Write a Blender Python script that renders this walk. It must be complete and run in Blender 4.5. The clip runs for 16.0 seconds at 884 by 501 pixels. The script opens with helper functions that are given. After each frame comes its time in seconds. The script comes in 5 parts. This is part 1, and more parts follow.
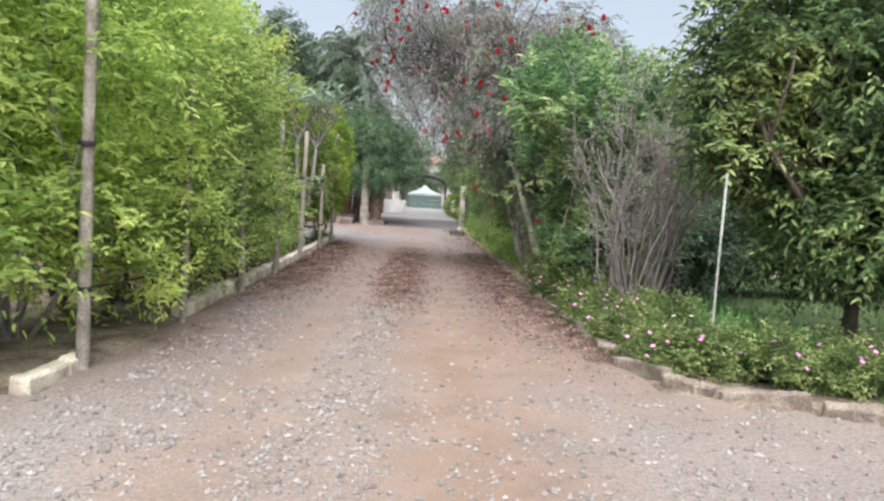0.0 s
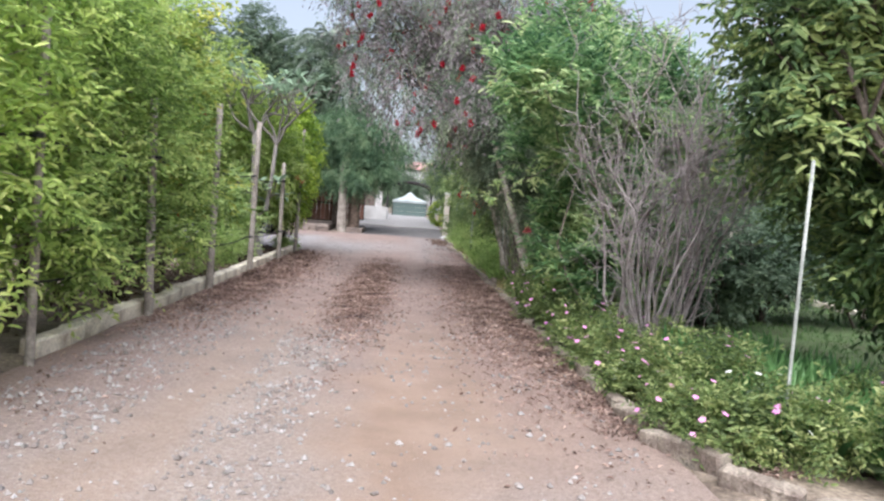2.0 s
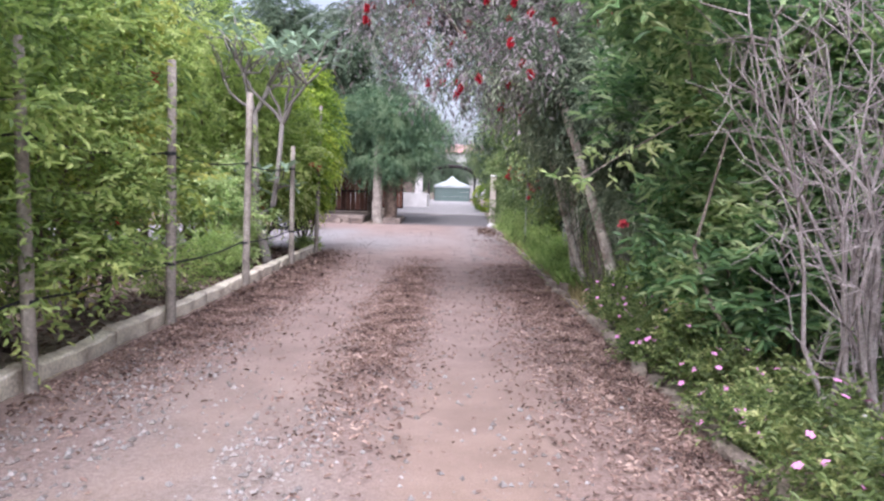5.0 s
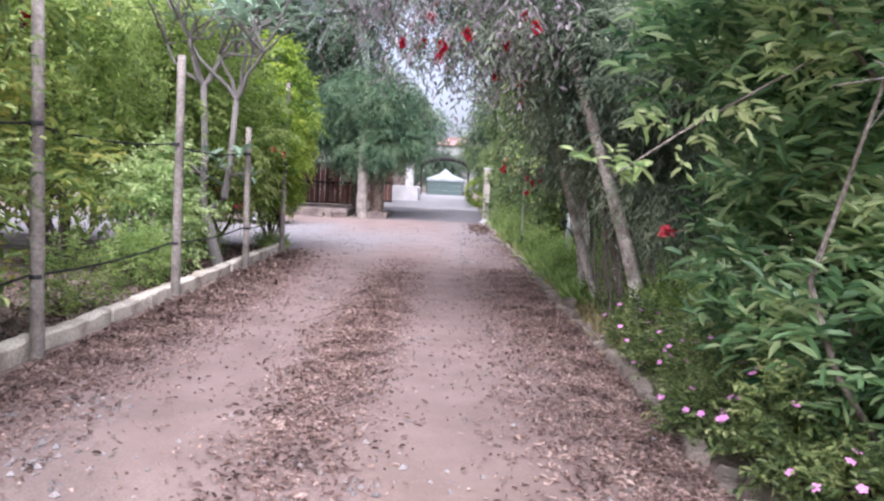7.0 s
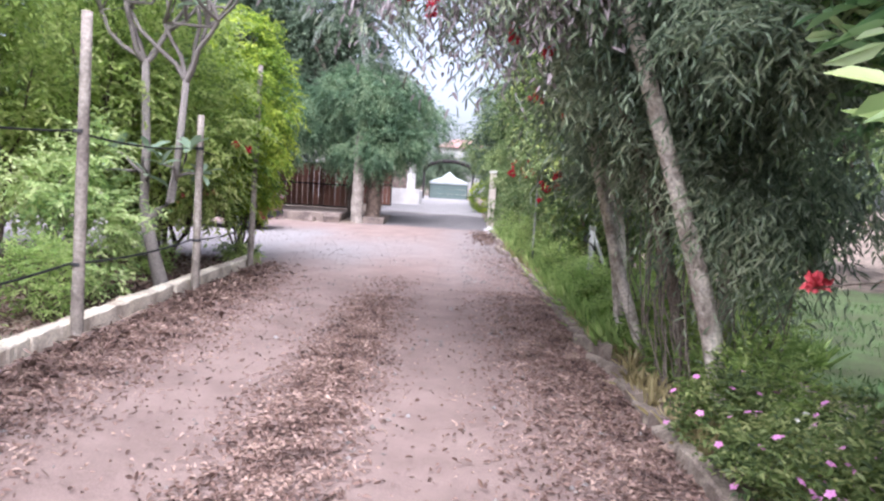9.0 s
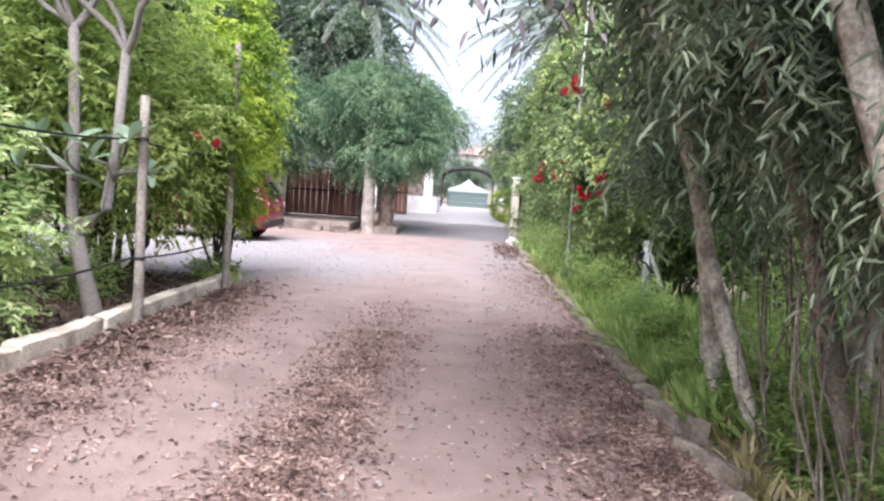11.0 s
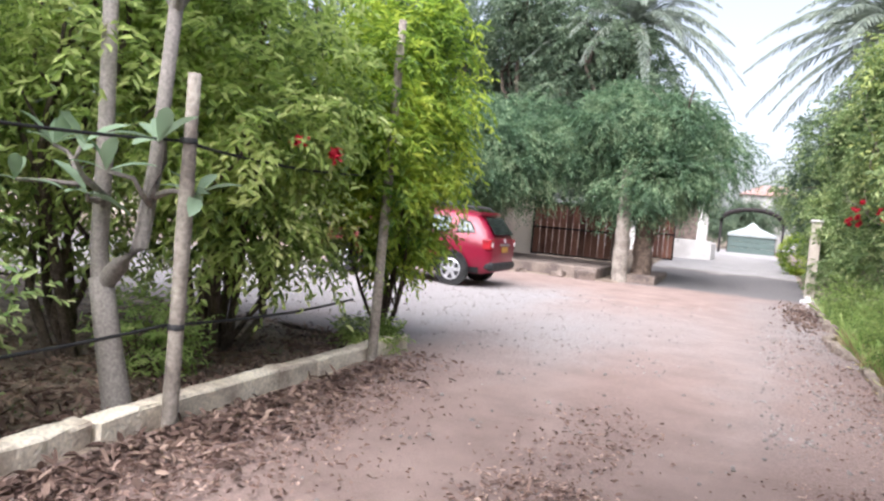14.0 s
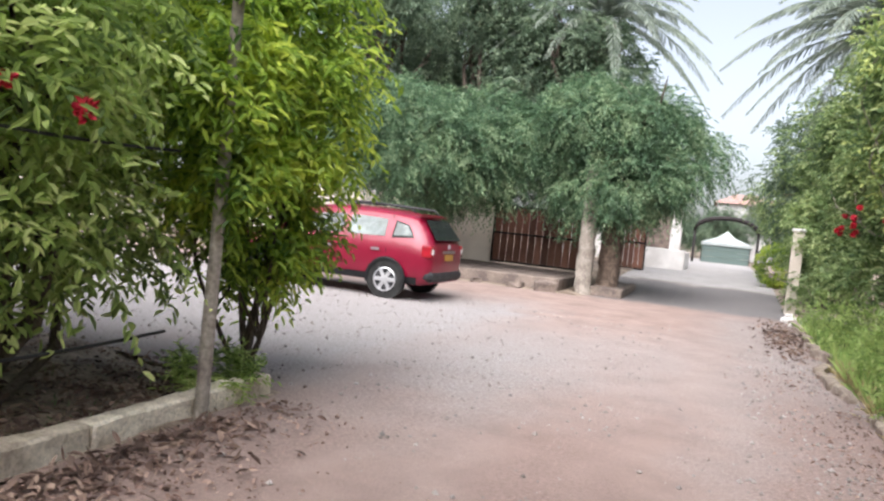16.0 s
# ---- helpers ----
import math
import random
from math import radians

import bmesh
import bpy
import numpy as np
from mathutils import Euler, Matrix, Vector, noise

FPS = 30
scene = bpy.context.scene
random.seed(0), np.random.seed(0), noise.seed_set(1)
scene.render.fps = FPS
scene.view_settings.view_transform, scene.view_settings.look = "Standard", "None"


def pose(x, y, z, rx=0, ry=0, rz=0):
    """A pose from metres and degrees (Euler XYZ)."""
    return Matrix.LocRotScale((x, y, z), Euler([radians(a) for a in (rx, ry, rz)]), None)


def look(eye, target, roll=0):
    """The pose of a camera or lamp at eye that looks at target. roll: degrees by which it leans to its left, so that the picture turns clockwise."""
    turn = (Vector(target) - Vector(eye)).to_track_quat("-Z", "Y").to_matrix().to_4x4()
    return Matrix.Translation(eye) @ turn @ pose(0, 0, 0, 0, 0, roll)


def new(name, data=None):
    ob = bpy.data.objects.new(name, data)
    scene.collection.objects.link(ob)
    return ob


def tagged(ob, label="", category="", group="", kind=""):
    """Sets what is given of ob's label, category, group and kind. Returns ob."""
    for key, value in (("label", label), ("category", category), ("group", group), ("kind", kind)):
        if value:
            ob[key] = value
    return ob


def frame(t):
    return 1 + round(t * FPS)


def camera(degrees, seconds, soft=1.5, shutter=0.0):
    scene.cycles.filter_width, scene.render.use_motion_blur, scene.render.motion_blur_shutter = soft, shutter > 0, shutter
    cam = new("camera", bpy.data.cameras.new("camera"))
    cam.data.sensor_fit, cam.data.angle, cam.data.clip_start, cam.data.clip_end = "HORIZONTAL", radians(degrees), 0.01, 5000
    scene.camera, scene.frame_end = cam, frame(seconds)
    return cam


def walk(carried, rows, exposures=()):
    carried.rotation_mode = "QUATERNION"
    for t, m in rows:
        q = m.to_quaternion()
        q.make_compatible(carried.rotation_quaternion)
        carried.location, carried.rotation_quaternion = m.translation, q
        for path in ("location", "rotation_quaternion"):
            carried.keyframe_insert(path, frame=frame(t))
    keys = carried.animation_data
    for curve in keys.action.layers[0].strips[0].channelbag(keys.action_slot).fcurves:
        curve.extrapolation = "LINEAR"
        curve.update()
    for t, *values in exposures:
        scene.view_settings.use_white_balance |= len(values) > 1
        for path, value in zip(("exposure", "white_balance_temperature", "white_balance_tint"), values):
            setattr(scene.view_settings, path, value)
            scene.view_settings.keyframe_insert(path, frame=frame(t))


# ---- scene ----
cam = camera(61.1, 16.0, soft=2.4)
METRES, EYE, TILT, LEAN, TURN = 18.6, 1.56, 1.0, 0.0, -1.9
ROWS = [
    (0.0, 0.0, 0.0, 0.0, 0.29, -5.02, -3.32),
    (0.5, 0.0048, 0.0321, -0.001, 0.39, -4.52, -3.31),
    (1.0, 0.0075, 0.0636, -0.0021, -0.06, -3.98, -3.51),
    (1.5, 0.015, 0.0955, -0.0043, -0.63, -3.96, -3.73),
    (2.0, 0.0144, 0.1272, -0.0059, -0.59, -4.31, -4.08),
    (2.5, 0.0163, 0.1617, -0.0063, 0.11, -4.84, -4.17),
    (3.0, 0.0143, 0.1918, -0.0061, 1.36, -5.06, -3.94),
    (3.5, 0.0113, 0.2236, -0.0056, 2.18, -5.01, -3.38),
    (4.0, 0.0132, 0.2531, -0.0055, 2.7, -5.02, -2.53),
    (4.5, 0.0112, 0.2856, -0.0059, 2.7, -5.34, -1.57),
    (7.0, 0.0148, 0.4351, -0.0098, 2.26, -6.17, -2.53),
    (7.5, 0.0157, 0.4674, -0.0105, 2.72, -6.13, -3.19),
    (8.0, 0.0147, 0.4993, -0.0102, 2.72, -6.19, -3.44),
    (8.5, 0.0155, 0.5294, -0.0096, 2.6, -6.12, -3.39),
    (11.0, 0.0106, 0.6825, -0.0156, 4.07, -5.39, -3.53),
    (11.5, 0.012, 0.7146, -0.0163, 5.64, -5.44, -3.42),
    (12.0, 0.0127, 0.7459, -0.0166, 8.06, -5.54, -3.25),
    (12.5, 0.012, 0.7779, -0.0163, 10.28, -5.56, -2.73),
    (13.0, 0.0128, 0.809, -0.016, 14.8, -4.81, -2.89),
    (13.5, 0.0079, 0.8414, -0.0163, 20.71, -4.02, -3.98),
    (14.0, 0.009, 0.8736, -0.0169, 24.75, -3.87, -4.6),
    (14.5, 0.0055, 0.9035, -0.0179, 26.93, -3.98, -5.08),
    (15.0, 0.0064, 0.9359, -0.0185, 27.97, -4.19, -5.54),
    (15.5, 0.002, 0.9644, -0.0191, 28.07, -4.24, -6.13),
    (16.0, 0.0003, 0.9957, -0.0185, 23.01, -3.31, -5.44),
]
walk(cam, [(t, pose(0, 0, EYE, TILT, LEAN, TURN) @ pose(METRES * x, METRES * y, METRES * z, 90 + pitch, roll, yaw)) for t, x, y, z, yaw, pitch, roll in ROWS],
     exposures=((0.0, 0.7, 6200, 8), (2.5, 0.83, 5880, 13), (4.0, 0.9, 5830, 20), (7.5, 1.06, 5700, 23), (11.0, 1.44, 5900, 18), (13.5, 1.36, 6050, 16), (16.0, 1.12, 6300, 12)))

# ---- light: bright overcast ----
world = bpy.data.worlds.new("overcast_sky")
scene.world = world
world.use_nodes = True
wn, wl = world.node_tree.nodes, world.node_tree.links
sky = wn.new("ShaderNodeTexSky")
sky.sky_type, sky.sun_disc = "NISHITA", False
sky.sun_elevation, sky.sun_rotation = radians(54), radians(184)
sky.air_density, sky.dust_density, sky.ozone_density = 1.0, 4.0, 1.0
pale = wn.new("ShaderNodeHueSaturation")
pale.inputs["Saturation"].default_value = 0.42
wl.new(sky.outputs[0], pale.inputs["Color"])
wl.new(pale.outputs[0], wn["Background"].inputs["Color"])
wn["Background"].inputs["Strength"].default_value = 0.132
sun = new("sun", bpy.data.lights.new("sun", "SUN"))
sun.data.energy, sun.data.angle, sun.data.color = 3.5, radians(70), (1.0, 0.97, 0.92)
sun.matrix_world = look((30 * 0.588 * math.sin(radians(184)), 30 * 0.588 * math.cos(radians(184)), 30 * 0.809), (0, 0, 0))

# ---- materials ----


def mat(name, col, rough=0.8, metal=0.0, var=0.25, scale=6.0, fine=60.0, bump=0.3, alt=None, island=False, spec=0.3, detail=4.0):
    """A surface with broad stains, fine grain and relief."""
    m = bpy.data.materials.new(name)
    m.use_nodes = True
    n, l = m.node_tree.nodes, m.node_tree.links
    b = n["Principled BSDF"]
    b.inputs["Roughness"].default_value, b.inputs["Metallic"].default_value = rough, metal
    b.inputs["Specular IOR Level"].default_value = spec
    tc = n.new("ShaderNodeTexCoord")
    big, small = n.new("ShaderNodeTexNoise"), n.new("ShaderNodeTexNoise")
    big.inputs["Scale"].default_value, small.inputs["Scale"].default_value = scale, fine
    big.inputs["Detail"].default_value = small.inputs["Detail"].default_value = detail
    for t in (big, small):
        l.new(tc.outputs["Object"], t.inputs["Vector"])
    ramp = n.new("ShaderNodeValToRGB")
    alt = alt or tuple(c * 0.5 for c in col)
    ramp.color_ramp.elements[0].position, ramp.color_ramp.elements[1].position = 0.36, 0.62
    ramp.color_ramp.elements[0].color, ramp.color_ramp.elements[1].color = (*alt, 1), (*col, 1)
    l.new(big.outputs["Fac"], ramp.inputs["Fac"])
    hsv = n.new("ShaderNodeHueSaturation")
    mr = n.new("ShaderNodeMapRange")
    mr.inputs["From Min"].default_value, mr.inputs["From Max"].default_value = 0.3, 0.7
    mr.inputs["To Min"].default_value, mr.inputs["To Max"].default_value = 1 - var, 1 + var
    l.new(small.outputs["Fac"], mr.inputs["Value"])
    last = mr.outputs[0]
    if island:
        geo, mul = n.new("ShaderNodeNewGeometry"), n.new("ShaderNodeMath")
        mr2 = n.new("ShaderNodeMapRange")
        mr2.inputs["To Min"].default_value, mr2.inputs["To Max"].default_value = 0.65, 1.3
        l.new(geo.outputs["Random Per Island"], mr2.inputs["Value"])
        mul.operation = "MULTIPLY"
        l.new(last, mul.inputs[0]), l.new(mr2.outputs[0], mul.inputs[1])
        last = mul.outputs[0]
    l.new(last, hsv.inputs["Value"])
    l.new(ramp.outputs["Color"], hsv.inputs["Color"])
    l.new(hsv.outputs["Color"], b.inputs["Base Color"])
    if bump:
        bp = n.new("ShaderNodeBump")
        bp.inputs["Strength"].default_value, bp.inputs["Distance"].default_value = bump, 0.02
        l.new(small.outputs["Fac"], bp.inputs["Height"])
        l.new(bp.outputs[0], b.inputs["Normal"])
    return m


def leafmat(name, dark, mid, light, trans=0.35, rough=0.45, scale=1.3):
    """Leaves: each one its own shade, whole boughs lighter or darker, light shining through."""
    m = bpy.data.materials.new(name)
    m.use_nodes = True
    n, l = m.node_tree.nodes, m.node_tree.links
    b = n["Principled BSDF"]
    b.inputs["Roughness"].default_value, b.inputs["Specular IOR Level"].default_value = rough, 0.35
    geo, tc, big = n.new("ShaderNodeNewGeometry"), n.new("ShaderNodeTexCoord"), n.new("ShaderNodeTexNoise")
    big.inputs["Scale"].default_value, big.inputs["Detail"].default_value = scale, 2.0
    l.new(tc.outputs["Object"], big.inputs["Vector"])
    add = n.new("ShaderNodeMath")
    add.operation = "MULTIPLY_ADD"
    l.new(big.outputs["Fac"], add.inputs[0])
    add.inputs[1].default_value = 1.5
    half = n.new("ShaderNodeMath")
    half.operation = "MULTIPLY_ADD"
    half.inputs[1].default_value, half.inputs[2].default_value = 0.55, -0.52
    l.new(geo.outputs["Random Per Island"], half.inputs[0])
    l.new(half.outputs[0], add.inputs[2])
    ramp = n.new("ShaderNodeValToRGB")
    ramp.color_ramp.elements[0].color, ramp.color_ramp.elements[1].color = (*dark, 1), (*light, 1)
    ramp.color_ramp.elements[0].position, ramp.color_ramp.elements[1].position = 0.1, 0.95
    e = ramp.color_ramp.elements.new(0.5)
    e.color = (*mid, 1)
    l.new(add.outputs[0], ramp.inputs["Fac"])
    l.new(ramp.outputs["Color"], b.inputs["Base Color"])
    tr, mix, out = n.new("ShaderNodeBsdfTranslucent"), n.new("ShaderNodeMixShader"), n["Material Output"]
    l.new(ramp.outputs["Color"], tr.inputs["Color"])
    mix.inputs[0].default_value = trans
    l.new(b.outputs[0], mix.inputs[1]), l.new(tr.outputs[0], mix.inputs[2])
    l.new(mix.outputs[0], out.inputs["Surface"])
    return m


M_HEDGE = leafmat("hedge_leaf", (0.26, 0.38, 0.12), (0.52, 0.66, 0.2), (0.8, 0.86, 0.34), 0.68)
M_SHRUB = leafmat("shrub_leaf", (0.085, 0.14, 0.06), (0.21, 0.3, 0.12), (0.48, 0.55, 0.26), 0.48)
M_GARDEN = leafmat("garden_leaf", (0.13, 0.2, 0.065), (0.4, 0.52, 0.155), (0.74, 0.79, 0.36), 0.62)
M_LIME = leafmat("lime_leaf", (0.075, 0.15, 0.03), (0.29, 0.42, 0.06), (0.68, 0.75, 0.13), 0.52)
M_BROAD = leafmat("broad_leaf", (0.05, 0.09, 0.042), (0.155, 0.24, 0.095), (0.56, 0.63, 0.26), 0.43)
M_OLEANDER = leafmat("oleander_leaf", (0.05, 0.12, 0.055), (0.23, 0.385, 0.17), (0.74, 0.82, 0.45), 0.52, 0.3)
M_YOUNG = leafmat("young_leaf", (0.2, 0.33, 0.12), (0.45, 0.58, 0.24), (0.76, 0.82, 0.46), 0.5, 0.34)
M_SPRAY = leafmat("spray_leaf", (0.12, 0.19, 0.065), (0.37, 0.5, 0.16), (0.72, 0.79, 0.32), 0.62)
M_VARIEGATED = leafmat("variegated_leaf", (0.12, 0.2, 0.06), (0.36, 0.46, 0.12), (0.8, 0.74, 0.22), 0.5)
M_BRUSH = leafmat("bottlebrush_leaf", (0.06, 0.09, 0.06), (0.215, 0.275, 0.185), (0.56, 0.62, 0.44), 0.48)
M_CAPSULE = leafmat("grey_twig_leaf", (0.15, 0.125, 0.13), (0.28, 0.24, 0.25), (0.42, 0.37, 0.38), 0.3)
M_FEATHER = leafmat("feathery_leaf", (0.045, 0.09, 0.05), (0.12, 0.21, 0.115), (0.33, 0.43, 0.25), 0.36)
M_DARK = leafmat("dark_tree_leaf", (0.075, 0.115, 0.075), (0.14, 0.2, 0.13), (0.27, 0.34, 0.22), 0.4)
# grey-green palm leaf, lightened to carry the haze of distance
M_PALM = leafmat("palm_leaf", (0.2, 0.24, 0.2), (0.32, 0.37, 0.31), (0.48, 0.53, 0.45), 0.45)
M_GRASS = leafmat("grass_blade", (0.2, 0.31, 0.1), (0.4, 0.54, 0.18), (0.66, 0.74, 0.34), 0.58)
M_LAWN = leafmat("lawn_blade", (0.055, 0.11, 0.042), (0.1, 0.19, 0.065), (0.2, 0.3, 0.11), 0.37)
M_FLOWERBED = leafmat("bedding_leaf", (0.07, 0.11, 0.045), (0.25, 0.33, 0.12), (0.7, 0.72, 0.34), 0.54, scale=2.6)
M_HIBISCUS = leafmat("hibiscus_leaf", (0.075, 0.125, 0.055), (0.21, 0.3, 0.11), (0.56, 0.62, 0.22), 0.5)
M_FRANGI = leafmat("frangipani_leaf", (0.2, 0.29, 0.2), (0.34, 0.45, 0.31), (0.55, 0.64, 0.46), 0.35)
M_LITTER = leafmat("dry_leaf", (0.06, 0.037, 0.031), (0.225, 0.145, 0.12), (0.5, 0.37, 0.31), 0.1, 0.8, 3.0)
M_STRAP = leafmat("strap_leaf", (0.07, 0.16, 0.06), (0.13, 0.27, 0.09), (0.23, 0.4, 0.15), 0.4)
M_PINKRED = mat("pinkish_red_petal", (0.66, 0.12, 0.14), 0.5, var=0.2, alt=(0.5, 0.05, 0.07), bump=0)
M_RED = mat("red_petal", (0.52, 0.018, 0.04), 0.5, var=0.2, alt=(0.4, 0.014, 0.035), bump=0)
M_PINK = mat("pink_petal", (0.74, 0.27, 0.58), 0.5, var=0.15, alt=(0.62, 0.3, 0.54), bump=0)
M_WHITEFLOWER = mat("white_petal", (0.8, 0.78, 0.74), 0.6, var=0.1, bump=0)
M_BARK = mat("grey_bark", (0.3, 0.26, 0.22), 0.9, var=0.45, scale=5, fine=45, bump=0.8, alt=(0.14, 0.11, 0.09))
M_PALEBARK = mat("pale_bark", (0.6, 0.54, 0.48), 0.9, var=0.35, scale=7, fine=40, bump=0.8, alt=(0.26, 0.215, 0.185))
M_FRANGIBARK = mat("frangipani_bark", (0.235, 0.213, 0.197), 0.85, var=0.25, scale=9, fine=50, bump=0.4, alt=(0.24, 0.215, 0.2))
M_DARKBARK = mat("dark_bark", (0.14, 0.11, 0.09), 0.9, var=0.4, scale=6, fine=50, bump=0.9)
M_OLDBARK = mat("old_brown_bark", (0.2, 0.15, 0.12), 0.95, var=0.4, scale=6, fine=30, bump=1.0, alt=(0.09, 0.065, 0.052))
M_DRYTWIG = mat("dry_twig", (0.36, 0.32, 0.31), 0.9, var=0.3, scale=8, fine=60, bump=0.3, alt=(0.22, 0.185, 0.18))
M_POST = mat("weathered_post", (0.36, 0.32, 0.28), 0.85, var=0.3, scale=4, fine=30, bump=0.6, alt=(0.2, 0.17, 0.15))
M_HOSE = mat("black_hose", (0.025, 0.025, 0.027), 0.6, bump=0.1)
M_KERB = mat("whitewashed_block", (0.76, 0.685, 0.57), 0.9, var=0.25, scale=3.2, fine=40, bump=0.7, alt=(0.38, 0.31, 0.25), detail=7)
M_KERBGREY = mat("grey_block", (0.31, 0.26, 0.215), 0.95, var=0.3, scale=5, fine=55, bump=0.8, alt=(0.17, 0.13, 0.11))
M_SOIL = mat("bed_soil", (0.3, 0.24, 0.19), 0.95, var=0.4, scale=2.5, fine=28, bump=1.0, alt=(0.12, 0.09, 0.07), detail=8)
M_STONE = mat("gravel_stone", (0.3, 0.28, 0.272), 0.9, var=0.2, scale=9, fine=80, bump=0.2, alt=(0.2, 0.165, 0.15), island=True)
M_TURF = mat("turf", (0.085, 0.13, 0.05), 0.95, var=0.4, scale=2.0, fine=50, bump=0.8, alt=(0.07, 0.085, 0.04))
M_WHITEPOLE = mat("white_pole", (0.36, 0.37, 0.34), 0.5, var=0.2, bump=0.1, alt=(0.22, 0.23, 0.21))
M_WALL = mat("beige_plaster", (0.62, 0.56, 0.49), 0.9, var=0.08, scale=1.2, fine=40, bump=0.25, alt=(0.5, 0.44, 0.38))
M_WHITEWALL = mat("white_plaster", (0.66, 0.64, 0.63), 0.9, var=0.06, scale=1.2, fine=40, bump=0.2, alt=(0.5, 0.48, 0.47))
M_PLINTH = mat("plinth_and_shaded_wall", (0.22, 0.175, 0.15), 0.95, var=0.35, scale=3, fine=30, bump=0.9, alt=(0.12, 0.095, 0.085))
M_GATEWOOD = mat("stained_boards", (0.17, 0.08, 0.055), 0.65, var=0.2, scale=0.7, fine=40, bump=0.15, alt=(0.1, 0.045, 0.033))
M_IRON = mat("dark_iron", (0.03, 0.025, 0.025), 0.5, 0.6, bump=0.2)
M_GREENPANEL = mat("green_sheeting", (0.1, 0.135, 0.125), 0.6, var=0.1, scale=2, fine=20, bump=0.1, alt=(0.1, 0.14, 0.13))
M_CANVAS = mat("white_canvas", (0.36, 0.39, 0.39), 0.8, var=0.05, scale=1.5, fine=30, bump=0.1, alt=(0.3, 0.33, 0.33))

# each board its own shade
nodes, links = M_GATEWOOD.node_tree.nodes, M_GATEWOOD.node_tree.links
info, shade, tone = nodes.new("ShaderNodeObjectInfo"), nodes.new("ShaderNodeMapRange"), nodes.new("ShaderNodeHueSaturation")
shade.inputs["To Min"].default_value, shade.inputs["To Max"].default_value = 0.5, 1.35
base = nodes["Principled BSDF"].inputs["Base Color"]
links.new(base.links[0].from_socket, tone.inputs["Color"])
links.new(info.outputs["Random"], shade.inputs["Value"]), links.new(shade.outputs[0], tone.inputs["Value"])
links.new(tone.outputs[0], base)

# ---- building blocks ----


def part(name, data, material, parent=None, label=""):
    """A mesh (bmesh or mesh data) as one object under a thing or a part."""
    if isinstance(data, bmesh.types.BMesh):
        me = bpy.data.meshes.new(name)
        data.to_mesh(me)
        data.free()
        data = me
    ob = new(name, data)
    if material and not data.materials:
        data.materials.append(material)
    if parent:
        ob.parent = parent
    if label:
        ob["label"] = label
    return ob


def thing(name, x, y, z, label, category, group="", turn=0.0):
    ob = new(name)
    ob.empty_display_size = 0.2
    ob.matrix_world = pose(x, y, z, 0, 0, turn)
    return tagged(ob, label, category, group)


def mesh_np(name, verts, faces, smooth=False):
    """A mesh from arrays: verts (n, 3), faces (m, k)."""
    me = bpy.data.meshes.new(name)
    verts, faces = np.asarray(verts, np.float32), np.asarray(faces, np.int32)
    k = faces.shape[1]
    me.vertices.add(len(verts)), me.loops.add(faces.size), me.polygons.add(len(faces))
    me.vertices.foreach_set("co", verts.ravel())
    me.loops.foreach_set("vertex_index", faces.ravel())
    me.polygons.foreach_set("loop_start", np.arange(0, faces.size, k, dtype=np.int32))
    me.polygons.foreach_set("use_smooth", np.full(len(faces), smooth))
    me.update(calc_edges=True)
    return me


def unit(v):
    return v / np.maximum(np.linalg.norm(v, axis=-1, keepdims=True), 1e-9)


def wave(p, seed, size):
    """Soft noise, about -1 to 1, at the points p; size in metres."""
    r = np.random.default_rng(seed)
    k = unit(r.normal(size=(7, p.shape[-1]))) * r.uniform(0.7, 1.6, (7, 1)) * 2 * math.pi / size
    return np.sin(p @ k.T + r.uniform(0, 6.28, 7)).sum(-1) / 3.2


def leaf_mesh(name, base, way, face, length, width, fold=0.25, bend=0.15):
    """Leaves of two halves folded at the rib: base points, directions, face normals, sizes."""
    way = unit(way)
    side = unit(np.cross(way, face))
    up = np.cross(side, way)
    L, W = np.broadcast_to(length, len(base))[:, None], np.broadcast_to(width, len(base))[:, None]
    a, c = base + way * L * 0.3, base + way * L * 0.68 - up * L * bend * 0.35
    s1, s2 = side * W * 0.46, side * W * 0.42
    lift = up * W * fold
    v = np.stack([base, a + s1 + lift, c + s2 + lift, base + way * L - up * L * bend, c - s2 + lift, a - s1 + lift], 1)
    i = np.arange(len(base))[:, None] * 6
    f = np.stack([i + [0, 1, 2, 3], i + [0, 3, 4, 5]], 1).reshape(-1, 4)
    return mesh_np(name, v.reshape(-1, 3), f)


